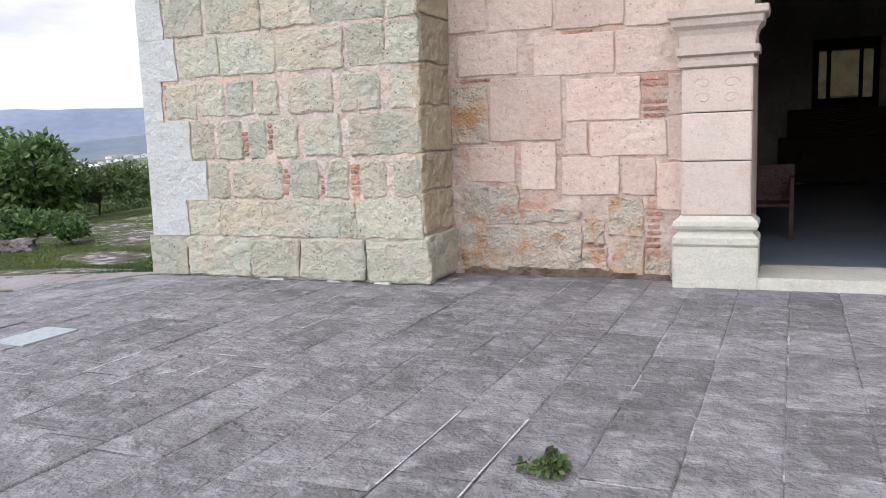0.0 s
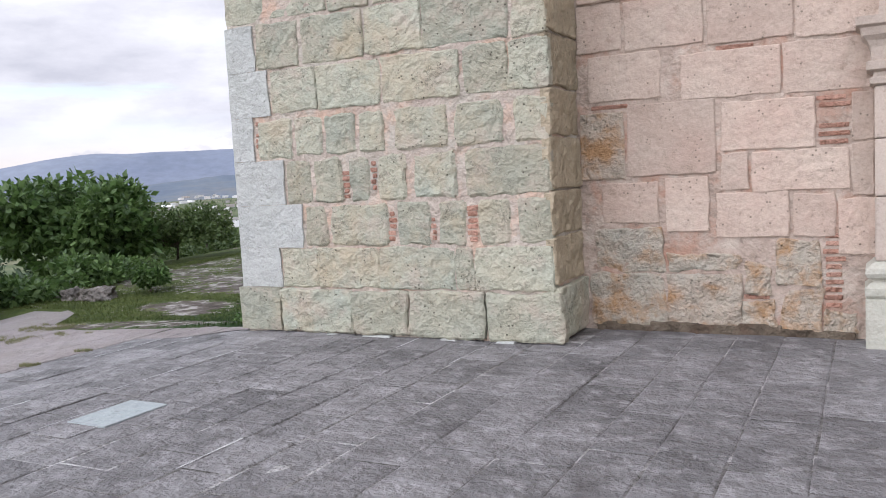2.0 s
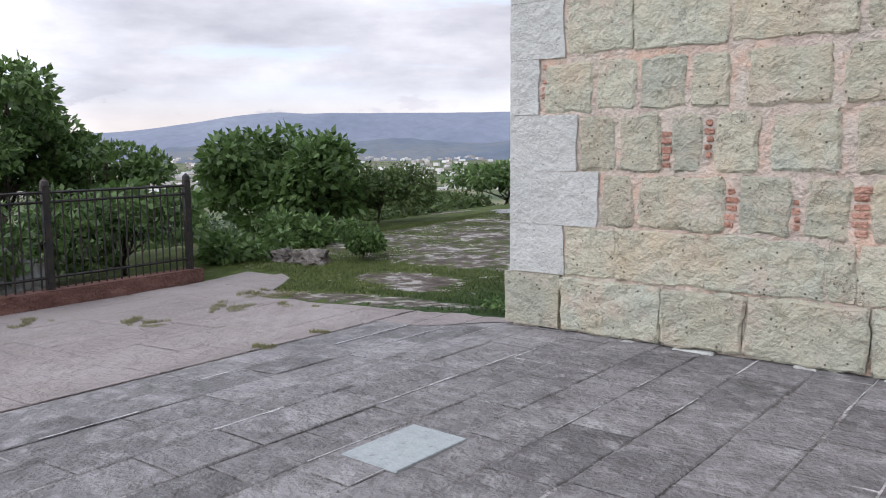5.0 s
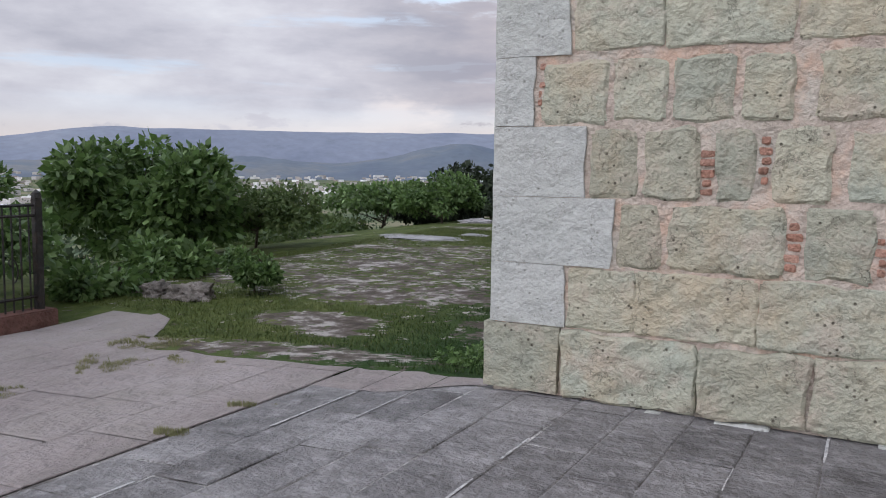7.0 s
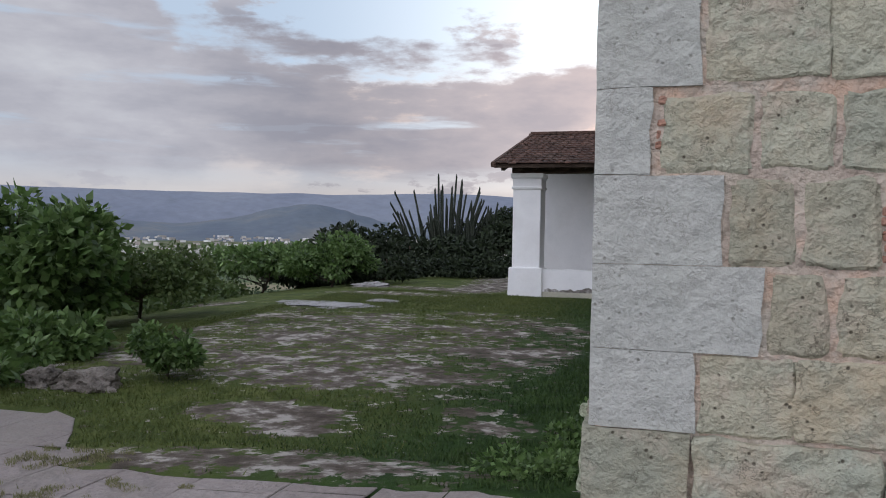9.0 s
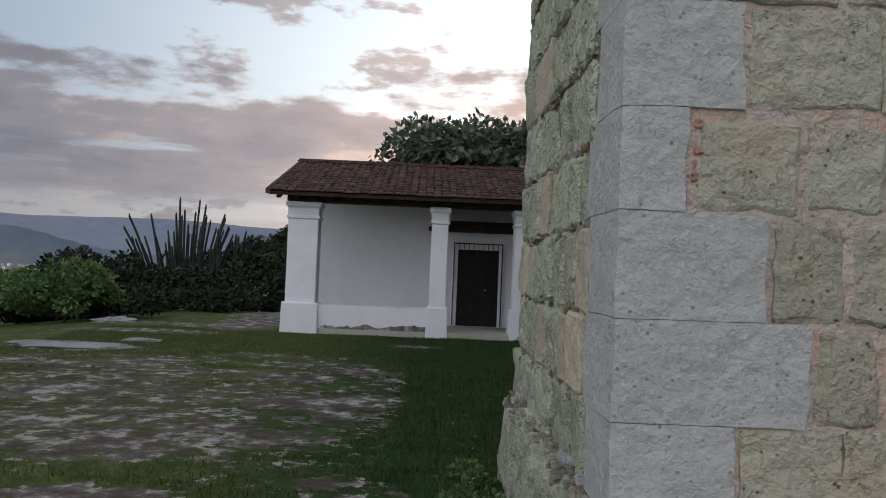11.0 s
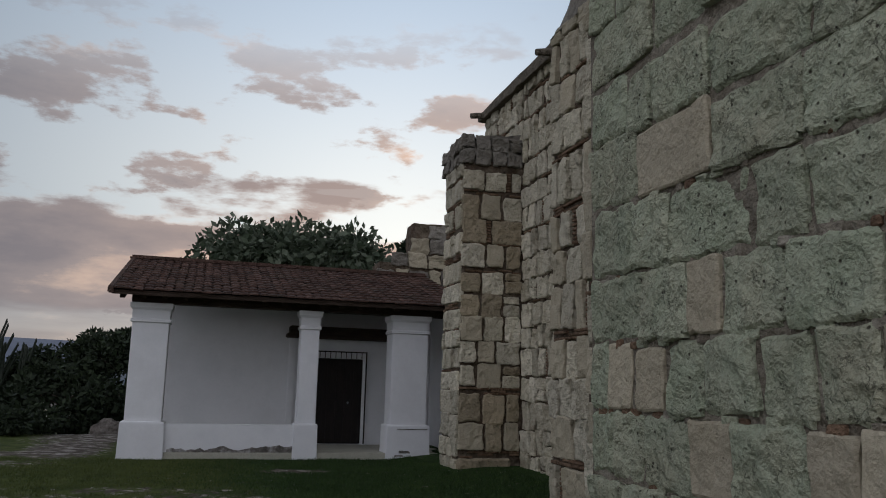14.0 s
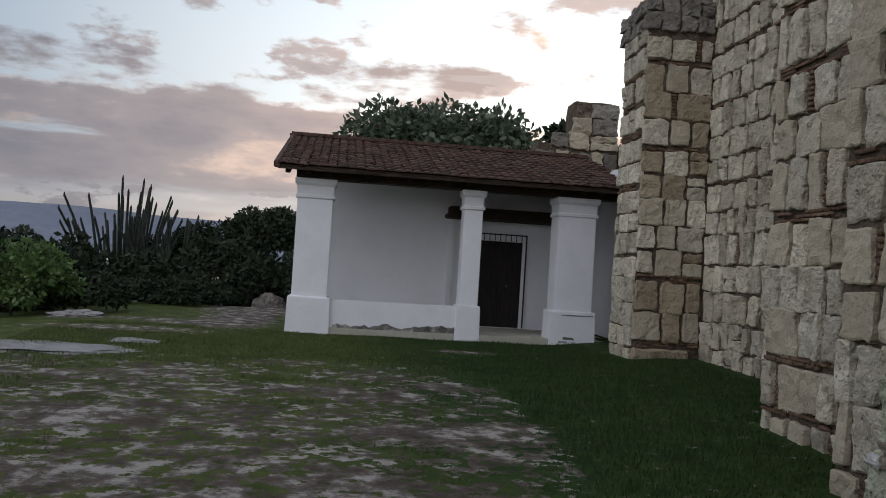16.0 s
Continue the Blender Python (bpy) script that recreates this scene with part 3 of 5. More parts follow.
# ---- ground: one sheet from the church hill down to the valley ----
def hill(x, y):
    south = -0.055 * min(7.0, max(0.0, -7.0 - x))
    north = min(-0.03, -0.26 + 0.021 * (y - 10.0)) + 0.14 * smooth01(-6.5, -4.5, x)
    z = south + (north - south) * smooth01(8.25, 10.0, y)
    r = math.hypot(max(0.0, -15.0 - x), max(0.0, y - 31.0))
    if r > 0:
        z -= 46.0 * (1 - math.exp(-r * r / (r + 6.0) * 0.2 / 46.0))
    return z + (0.02 * noise.noise(Vector((x * 0.9, y * 0.9, 3))) if r < 40 and y > 9 else 0.0)


BARE = [(-11.2, 12.3, 1.3, 0.75, 0.85), (-11.4, 13.6, 1.3, 0.7, 0.66), (-11.6, 15.0, 1.5, 1.0, 0.62), (-12.3, 16.2, 1.0, 0.8, 0.6), (-9.9, 12.7, 0.9, 0.35, 0.9), (-10.7, 10.4, 0.7, 0.42, 1.4), (-10.2, 9.9, 0.4, 0.2, 1.0), (-8.5, 10.6, 0.5, 0.3, 0.8), (-9.5, 8.7, 1.3, 0.42, 0.9), (-10.8, 8.5, 0.7, 0.35, 0.8),
        (-8.9, 11.1, 0.5, 0.18, 0.7), (-9.5, 14.7, 1.0, 0.45, 1.1), (-8.9, 15.1, 0.5, 0.3, 1.0), (-10.6, 16.9, 0.8, 0.35, 0.95), (-9.2, 17.4, 0.7, 0.3, 0.9), (-12.9, 15.0, 0.7, 0.5, 1.1), (-12.4, 13.0, 0.7, 0.4, 1.0), (-10.4, 13.1, 0.6, 0.4, 0.9), (-8.3, 21.3, 0.6, 0.3, 0.9), (-11.1, 19.0, 0.9, 0.3, 0.6),
        (-14.4, 22.8, 1.6, 0.55, 0.8), (-12.9, 31.5, 1.2, 3.5, 1.0), (-15.6, 25.2, 1.2, 0.4, 0.9), (-12.75, 26.6, 0.75, 2.6, 1.3), (-13.5, 25.0, 1.3, 0.6, 1.1), (-12.45, 31.0, 0.8, 3.0, 1.3), (-17.4, 19.6, 0.7, 0.5, 1.2)]


def bare(x, y):
    b = 0.0
    for cx, cy, rx, ry, s in BARE:
        d = ((x - cx) / rx) ** 2 + ((y - cy) / ry) ** 2
        b = max(b, s * (1.0 - 0.5 * d))
    if -15 < x < -8.4 and 9 < y < 20:
        w = smooth01(-8.0, -9.4, x + 0.9 * noise.noise(Vector((x * 0.9, y * 0.9, 6.0)))) * smooth01(10.8, 12.4, y) * smooth01(20, 17.5, y)
        s = noise.noise(Vector((x * 0.75, y * 1.7, 1.0))) * 0.55 + noise.noise(Vector((x * 2.1, y * 4.2, 8.0))) * 0.35
        b = max(b, w * (0.49 + s * 0.9))
    return min(1.0, max(0.0, b))


def axis(lo, a, b, hi, step):
    fine = [a + step * i for i in range(int(round((b - a) / step)) + 1)]
    down, up_, d = [], [], step
    v = a
    while v > lo:
        d *= 1.22
        v -= d
        down.append(max(v, lo))
    v, d = fine[-1], step
    while v < hi:
        d *= 1.22
        v += d
        up_.append(min(v, hi))
    return down[::-1] + fine + up_


gx, gy = axis(-4700, -18, -4, 4700, 0.22), axis(-600, 7.6, 30, 4700, 0.22)
gverts = [(x, y, hill(x, y) - (0.10 if (y < 7.95 and x > -13.4) or (y < 9.4 and x > -7.2) else 0.0)) for y in gy for x in gx]
nx = len(gx)
ground = mesh_ob("ground", gverts, [(j * nx + i, j * nx + i + 1, (j + 1) * nx + i + 1, (j + 1) * nx + i) for j in range(len(gy) - 1) for i in range(nx - 1)], "ground", smooth=True)
attr = ground.data.color_attributes.new("bare", "FLOAT_COLOR", "POINT")
for i, (x, y, z) in enumerate(gverts):
    near = -20 < x < -3 and 6 < y < 36
    # blue channel: where the grass colour turns from shaded to lit
    attr.data[i].color = (bare(x, y) if near else 0.15, smooth01(45, 140, math.hypot(x + 10, y - 10)), smooth01(-8.7, -10.8, x + 0.8 * noise.noise(Vector((x * 0.6, y * 0.6, 5)))), 1)
tagged(ground, "uneven short grass with bare trodden earth, falling to the valley", "ground", kind="structure")

# ---- church: cores of the walls ----
NAVE_X, STEP_X, STEP2_X, TOWER_X, TOWER_Y, FACADE_Y = -4.17, -6.55, -5.85, -7.31, 7.93, 8.75


def core(name, spec, mat, label, step=0.35, wobble=0.012):
    return tagged(part(name, cut_box(*spec, step, wobble) if step else boxes(spec, bevel=0), mat), label, "wall", kind="structure")


tower = core("wall_tower", (TOWER_X + 0.02, -3.64, TOWER_Y + 0.001, 11.55, -0.4, 9.5), "mortar", "square church tower of greenish limestone blocks in pink mortar", wobble=0.009)
step1 = core("wall_step_high", (STEP_X + 0.03, -4.0, 11.55, 13.2, -0.4, 8.2), "mortar_dark", "set-back church wall of tan blocks and thin brick courses")
step2 = core("wall_step_low", (STEP2_X + 0.03, -4.0, 13.2, 15.6, -0.4, 6.25), "mortar_dark", "lower set-back church wall of rough tan blocks with brick slivers")
nave = core("wall_nave", (NAVE_X + 0.03, -3.8, 15.6, 23.2, -0.4, 7.62), "mortar_dark", "long church side wall of rough stone blocks in dark mortar")
buttress = core("wall_buttress", (-5.39, NAVE_X + 0.03, 20.87, 21.98, -0.4, 5.95), "mortar_dark", "stone buttress of tan blocks against the church side wall")

# front wall with an arched doorway through it
ARCH_X, ARCH_R, SPRING = 0.76, 1.14, 2.68
bm = bmesh.new()
outer = [(-3.66, -0.3), (-3.66, 8.6), (6.2, 8.6), (6.2, -0.3)]
arch = [(ARCH_X + ARCH_R, -0.3)] + [(ARCH_X + ARCH_R * math.cos(math.pi * i / 18), SPRING + ARCH_R * math.sin(math.pi * i / 18)) for i in range(19)] + [(ARCH_X - ARCH_R, -0.3)]
loop = outer + arch
front = [bm.verts.new((x, FACADE_Y + 0.004, z)) for x, z in loop]
face = bm.faces.new(front)
got = bmesh.ops.extrude_face_region(bm, geom=[face])
bmesh.ops.translate(bm, verts=[g for g in got["geom"] if isinstance(g, bmesh.types.BMVert)], vec=(0, 0.85, 0))
facade = tagged(part("wall_facade", bm, "mortar_red"), "church front wall of pink ashlar around an arched doorway", "wall", kind="structure")

for nm, spec, mt, lb in (("wall_nave_far", (5.3, 6.2, 9.63, 23.3, -0.4, 7.05), "indoor", "plain far side wall of the church"), ("wall_apse", (-3.8, 6.2, 23.3, 24.1, -0.4, 7.05), "indoor", "plain end wall of the church"),
                         ("wall_inside", (-3.79, -3.6, 9.62, 23.29, 0.0, 6.9), "indoor", "plastered inner face of the church side wall")):
    core(nm, spec, mt, lb, step=0)
tagged(part("floor_church", boxes((-3.6, 5.3, 9.2, 23.3, -0.2, 0.11), bevel=0), "indoor_floor"), "smooth grey-blue church floor", "floor", kind="structure")
tagged(part("ceiling_church", boxes((-3.7, 6.2, 8.85, 24.1, 7.06, 7.2), bevel=0), "stone_dark"), "flat roof slab over the church", "ceiling", kind="structure")

FRONT = [
    (0.02, 0.47, [(-6.76, -5.86), (-5.83, -5.20), (-5.18, -4.34), (-4.32, -3.56)]),
    (0.50, 0.91, [(-6.73, -6.28), (-6.26, -5.52), (-5.50, -4.65), (-4.63, -4.45), (-4.43, -3.63)]),
    (0.93, 1.37, [(-6.41, -6.12), (-6.09, -5.38), (-5.28, -4.89), (-4.81, -4.50), (-4.37, -4.04), (-3.98, -3.63)]),
    (1.39, 1.85, [(-6.61, -6.28), (-6.26, -5.89), (-5.80, -5.56), (-5.47, -5.14), (-5.06, -4.58), (-4.49, -3.62)]),
    (1.88, 2.30, [(-6.97, -6.50), (-6.47, -6.11), (-6.09, -5.70), (-5.67, -5.36), (-5.24, -4.65), (-4.58, -4.08), (-3.96, -3.62)]),
    (2.36, 2.80, [(-6.74, -6.16), (-6.14, -5.38), (-5.36, -4.51), (-4.45, -4.01), (-4.00, -3.62)]),
    (2.84, 3.30, [(-6.89, -6.35), (-6.30, -5.55), (-5.52, -4.88), (-4.87, -3.98), (-3.95, -3.62)]),
]
QUOINS = [(0.02, 0.485, -6.79, 8.35), (0.492, 0.918, -6.76, 8.45), (0.922, 1.383, -6.44, 8.55), (1.387, 1.868, -6.65, 8.5), (1.872, 2.338, -7.02, 8.6), (2.342, 2.828, -6.77, 8.42), (2.832, 3.315, -6.93, 8.5)]
FACADE = [
    [(-3.55, 0.04, -2.81, 0.55), (-2.79, 0.04, -2.13, 0.56), (-2.12, 0.04, -1.83, 0.32), (-1.81, 0.02, -1.44, 0.42), (-1.43, 0.03, -1.16, 0.24)],
    [(-3.48, 0.57, -2.82, 1.00), (-2.79, 0.58, -2.14, 0.75), (-2.09, 0.38, -1.87, 0.66), (-1.82, 0.45, -1.45, 0.87)],
    [(-3.40, 1.05, -2.86, 1.44), (-2.79, 0.96, -2.39, 1.47), (-2.33, 0.90, -1.71, 1.31), (-1.67, 0.90, -1.33, 1.28), (-1.31, 0.74, -1.02, 1.23)],
    [(-2.28, 1.33, -2.04, 1.67), (-2.01, 1.31, -1.22, 1.67), (-1.20, 1.25, -1.03, 1.70)],
    [(-3.60, 1.48, -3.17, 2.13), (-3.14, 1.50, -2.32, 2.18), (-2.27, 1.69, -1.49, 2.13), (-1.20, 1.72, -1.03, 2.13)],
    [(-3.50, 2.23, -2.81, 2.67), (-2.62, 2.18, -1.76, 2.60), (-1.74, 2.16, -1.04, 2.60)],
    [(-3.60, 2.71, -3.17, 3.16), (-3.14, 2.69, -2.41, 3.15), (-2.37, 2.66, -1.65, 3.12), (-1.63, 2.63, -0.99, 3.10)],
]
SIDE = [
    [(11.07, 11.54, 0.50, 0.90), (10.55, 11.05, 0.50, 0.90), (9.58, 10.53, 0.50, 0.92), (8.90, 9.56, 0.49, 0.91), (8.50, 8.87, 0.50, 0.93)],
    [(11.20, 11.54, 0.95, 1.35), (10.81, 11.18, 0.93, 1.36), (10.28, 10.77, 0.92, 1.34), (9.90, 10.26, 0.94, 1.35), (9.32, 9.87, 0.94, 1.35), (9.00, 9.29, 0.94, 1.33), (8.58, 8.95, 0.95, 1.35)],
    [(11.28, 11.52, 1.38, 1.83), (10.97, 11.26, 1.40, 1.82), (10.56, 10.86, 1.39, 1.77), (10.15, 10.47, 1.38, 1.79), (9.66, 10.11, 1.40, 1.81), (9.25, 9.61, 1.39, 1.80), (8.84, 9.20, 1.39, 1.81), (8.53, 8.81, 1.39, 1.81)],
    [(10.85, 11.52, 1.85, 2.28), (10.27, 10.81, 1.84, 2.27), (9.96, 10.24, 1.85, 2.27), (9.42, 9.93, 1.84, 2.25), (8.79, 9.39, 1.84, 2.24), (8.62, 8.76, 1.85, 2.25)],
    [(10.93, 11.52, 2.32, 2.79), (10.49, 10.91, 2.32, 2.77), (9.69, 10.45, 2.30, 2.72), (9.25, 9.64, 2.29, 2.72), (8.45, 9.21, 2.28, 2.70)],
    [(10.86, 11.52, 2.83, 3.28), (10.01, 10.82, 2.80, 3.22), (9.24, 9.98, 2.77, 3.18), (8.52, 9.20, 2.75, 3.18)],
    [(11.01, 11.52, 3.32, 3.75), (10.67, 10.97, 3.28, 3.70), (10.00, 10.63, 3.26, 3.68), (9.15, 9.96, 3.23, 3.64), (8.5, 9.11, 3.22, 3.64)],
]
SMOOTH = {(1, 3), (1, 5), (1, 6), (2, 1), (2, 2), (2, 7), (3, 2), (5, 1)}
SOUTH, WEST, EAST, UX, UY = (0, -1, 0), (-1, 0, 0), (1, 0, 0), (1, 0, 0), (0, 1, 0)


def church_stones():
    for row, (z0, z1, spans) in enumerate(FRONT):
        for a, b in spans:
            g = 0.004 if row in (2, 3, 4) else -0.006
            stone(tower, "stone_green", (0, TOWER_Y, 0), UX, SOUTH, a + g, b - g, z0 + g, z1 - g, 0.055 if row == 0 else 0.015, 0.020 if row == 0 else 0.011, 0.020 if row == 0 else 0.024 if g > 0 else 0.014, 0.08, ragged=0.03, pull=0.5 if row == 0 else 1.1)
    for z0, z1, xr, yr in QUOINS:
        p = 0.05 if z0 < 0.3 else 0.017
        bm = boxes((TOWER_X - p, xr, TOWER_Y - p, yr, z0, z1), bevel=0)
        for ax, a, b in ((0, TOWER_X - p, xr), (1, TOWER_Y - p, yr), (2, z0, z1)):
            for i in (1, 2, 3):
                co, no = [0, 0, 0], [0, 0, 0]
                co[ax], no[ax] = a + (b - a) * i / 4, 1
                bmesh.ops.bisect_plane(bm, geom=bm.verts[:] + bm.edges[:] + bm.faces[:], plane_co=co, plane_no=no)
        for v in bm.verts:
            if v.co.x < TOWER_X - p + 0.01 and v.co.y < TOWER_Y - p + 0.01:
                v.co += Vector((0.008, 0.008, 0))
            if v.co.x > xr - 0.01:
                v.co.x += 0.03 * noise.noise(Vector((0, v.co.z * 6, xr)))
            v.co += Vector(noise.noise_vector(v.co * 4)) * 0.008
        ob = part("quoin", bm, "stone_green" if z0 < 0.3 else "stone_grey", tower)
    courses(tower, ["stone_green"], (0, TOWER_Y, 0), UX, SOUTH, TOWER_X, -3.62, 3.34, 4.8, (0.44, 0.5), (0.45, 0.9), 0.03, 0.010, 0.016, 0.0, 0.010)
    # side of the tower, with a battered plinth
    for a in (8.38, 8.9, 9.45, 9.95, 10.55, 11.05):
        stone(tower, "stone_side", (TOWER_X, 0, 0), UY, WEST, a, min(a + 0.52, 11.54), -0.36, 0.46, 0.13, 0.05, 0.05, 0.1)
    part("mortar_bed", cut_box(TOWER_X + 0.004, TOWER_X + 0.1, 8.4, 11.56, -0.4, 9.5, 0.3, 0.010), "mortar_side", tower, "grey-brown mortar of the tower side")
    for i, row in enumerate(SIDE):
        for k, (a, b, z0, z1) in enumerate(row):
            stone(tower, "stone_smooth" if (i, k) in SMOOTH else "stone_side", (TOWER_X, 0, 0), UY, WEST, a - 0.012, b + 0.012, z0 - 0.012, z1 + 0.012, 0.028 + rng.uniform(-0.012, 0.016), 0.010 if (i, k) in SMOOTH else 0.024, 0.016 if (i, k) in SMOOTH else 0.03, ragged=0.022 if (i, k) in SMOOTH else 0.04, pull=0.5 if (i, k) in SMOOTH else 1.0)
    courses(tower, ["stone_side"] * 4 + ["stone_tan"], (TOWER_X, 0, 0), UY, WEST, 8.0, 11.54, 3.78, 7.4, (0.42, 0.48), (0.45, 0.95), 0.03, 0.035, 0.022)
    # chinking: small stones and brick bits wedged in the joints
    for zz in (0.475, 0.925, 1.365, 1.82, 2.27, 2.76):
        y = 8.6
        while y < 11.4:
            w = rng.uniform(0.04, 0.13)
            if rng.random() < 0.45:
                stone(tower, rng.choice(["stone_side", "mortar_side", "brick_old"]), (TOWER_X, 0, 0), UY, WEST, y, y + w, zz - 0.03, zz + rng.uniform(0.01, 0.04), 0.018, 0.012, 0.01, name="chink", ragged=0.012)
            y += w + 0.02
    # crumbled pale rubble along the head of the plinth
    for lay in range(3):
        y = 8.42
        while y < 11.5:
            w = rng.uniform(0.05, 0.15)
            if rng.random() < 0.8:
                z = 0.40 + lay * 0.045 + rng.uniform(-0.015, 0.015)
                stone(tower, rng.choice(["lime", "mortar_side", "stone_side"]), (TOWER_X, 0, 0), UY, WEST, y, y + w, z, z + rng.uniform(0.045, 0.08), 0.125 - lay * 0.035 + rng.uniform(-0.015, 0.02), 0.02, 0.014, 0.02, name="chink", ragged=0.02, pull=1.0)
            y += w + rng.uniform(0.0, 0.03)
    # return of the tower towards the front wall
    z = 0.02
    for h in (0.52, 0.46, 0.42, 0.5, 0.44, 0.5, 0.46, 0.48):
        stone(tower, "stone_green" if z < 0.3 else "stone_ochre", (-3.64, 0, 0), UY, EAST, TOWER_Y - 0.01, FACADE_Y + 0.02, z + 0.01, z + h - 0.012, 0.06 if z < 0.3 else 0.025, 0.02, 0.015)
        z += h
    for i, row in enumerate(FACADE):
        for a, z0, b, z1 in row:
            mt = "stone_stained" if i < 2 or (i == 4 and a < -3.5) else "stone_pink"
            stone(facade, mt, (0, FACADE_Y, 0), UX, SOUTH, a, b, z0, z1, 0.012 if i > 1 else 0.016, 0.008 if i > 1 else 0.022, 0.008 if i > 1 else 0.015, ragged=0.014 if i > 1 else 0.04)
    courses(facade, ["stone_pink"], (0, FACADE_Y, 0), UX, SOUTH, -3.6, 6.0, 4.3, 5.2, (0.42, 0.5), (0.6, 0.95), 0.02, 0.012, 0.008, 0.0, 0.010)
    courses(facade, ["stone_pink"], (0, FACADE_Y, 0), UX, SOUTH, -3.6, -0.9, 3.18, 4.28, (0.44, 0.5), (0.6, 0.95), 0.02, 0.012, 0.008, 0.0, 0.010)
    for x0, x1, zz, n, st in ((-1.43, -1.24, 0.27, 10, 0.068), (-1.47, -1.22, 1.70, 3, 0.07), (-1.47, -1.22, 2.02, 2, 0.06), (-2.12, -1.86, 0.33, 1, 0.06), (-3.5, -3.1, 2.16, 1, 0.05), (-2.3, -1.7, 2.135, 1, 0.04), (-2.3, -1.95, 2.60, 1, 0.05), (-1.66, -1.35, 0.88, 1, 0.03)):
        for i in range(n):
            stone(facade, "brick", (0, FACADE_Y, 0), UX, SOUTH, x0 + rng.uniform(-0.01, 0.02), x1 + rng.uniform(-0.05, 0.02), zz + i * st, zz + i * st + min(0.04, st - 0.012), 0.008, 0.004, 0.006, name="brick")
    for x0, x1, zz, n in ((-5.885, -5.81, 1.42, 5), (-5.55, -5.48, 1.5, 5), (-5.37, -5.29, 0.98, 5), (-4.885, -4.82, 0.98, 4), (-4.49, -4.38, 0.96, 6), (-7.0, -6.95, 1.94, 6)):
        for i in range(n):
            e = rng.uniform(-0.006, 0.006)
            stone(tower, "brick", (0, TOWER_Y, 0), UX, SOUTH, x0 + rng.uniform(-0.012, 0.016), x1 + rng.uniform(-0.018, 0.012), zz + i * 0.062 + e, zz + i * 0.062 + 0.045 + e * 0.5, rng.uniform(0.006, 0.014), 0.008, 0.008, name="brick", ragged=0.012)
    # small putlog slots over the plinth and under the upper courses, their shade put in as raised near-black pieces
    for x, z in ((-6.33, 0.485), (-6.16, 0.49), (-5.42, 0.485), (-5.24, 0.48), (-4.62, 0.485), (-4.1, 0.49), (-6.28, 2.33), (-4.75, 2.35), (-5.6, 2.83), (-4.9, 1.40)):
        stone(tower, "door", (0, TOWER_Y, 0), UX, SOUTH, x - 0.03, x + 0.028, z - 0.014, z + 0.014, 0.014, 0.006, 0.004, name="slot")
    for x in (-6.05, -5.6, -5.45, -4.7, -4.1):
        stone(tower, "stone_grey", (0, TOWER_Y - 0.075, 0), UX, SOUTH, x - 0.12, x + rng.uniform(0.0, 0.14), -0.03, rng.uniform(0.004, 0.02), 0.02, 0.012, 0.012, name="lime_splash", ragged=0.02)
    # ragged dark line along the foot of the front wall, put in as raised dark strips
    x = -3.5
    while x < -1.3:
        w = rng.uniform(0.18, 0.4)
        stone(facade, "mortar_dark", (0, FACADE_Y, 0), UX, SOUTH, x, x + w, -0.03, rng.uniform(0.04, 0.10), 0.045, 0.02, 0.01, name="gap")
        x += w * 0.95
    # stepped walls and nave
    courses(step1, ["stone_tan", "stone_smooth", "stone_tan"], (STEP_X, 0, 0), UY, WEST, 11.58, 13.2, -0.35, 7.2, (0.38, 0.56), (0.28, 0.6), 0.05, 0.03, 0.026, 0.45)
    courses(step2, ["stone_tan", "stone_tan", "stone_smooth"], (STEP2_X, 0, 0), UY, WEST, 13.24, 15.6, -0.35, 6.2, (0.42, 0.6), (0.28, 0.52), 0.05, 0.032, 0.026, 0.35)
    courses(nave, ["stone_tan"], (NAVE_X, 0, 0), UY, WEST, 15.64, 20.83, -0.2, 7.58, (0.38, 0.54), (0.26, 0.46), 0.06, 0.032, 0.03, 0.14)
    courses(nave, ["stone_tan"], (NAVE_X, 0, 0), UY, WEST, 20.84, 23.2, 5.9, 7.58, (0.34, 0.5), (0.26, 0.5), 0.05, 0.028, 0.034, 0.18)
    courses(nave, ["stone_tan"], (0, 15.6, 0), UX, SOUTH, NAVE_X, -3.85, 6.2, 7.58, (0.34, 0.5), (0.26, 0.4), 0.05, 0.028, 0.034, 0.0)
    courses(buttress, ["stone_tan", "stone_ochre", "stone_ochre", "stone_smooth"], (0, 20.85, 0), UX, SOUTH, -5.43, NAVE_X, 0.24, 5.85, (0.36, 0.52), (0.34, 0.56), 0.045, 0.03, 0.026, 0.3)
    courses(buttress, ["stone_tan"], (-5.41, 0, 0), UY, WEST, 20.86, 21.98, -0.1, 5.85, (0.32, 0.44), (0.3, 0.55), 0.03, 0.035, 0.02, 0.3)
    stone(buttress, "stone_ochre", (0, 20.85, 0), UX, SOUTH, -5.41, -4.4, -0.15, 0.24, 0.10, 0.02, 0.03)


church_stones()

# copings and spouts
bm = cut_box(-5.38, NAVE_X + 0.02, 20.89, 22.12, 5.85, 6.42, 0.2, 0.05)
courses(buttress, ["stone_lichen"], (0, 20.83, 0), UX, SOUTH, -5.48, NAVE_X, 5.85, 6.46, (0.28, 0.33), (0.24, 0.4), 0.03, 0.03, 0.035)
courses(buttress, ["stone_lichen"], (-5.44, 0, 0), UY, WEST, 20.83, 22.15, 5.85, 6.42, (0.27, 0.3), (0.24, 0.4), 0.03, 0.03, 0.035)
for v in bm.verts:
    if v.co.z > 6.05:
        v.co.z += 0.14 * (v.co.x + 5.5) / 1.2
        v.co.x += 0.04
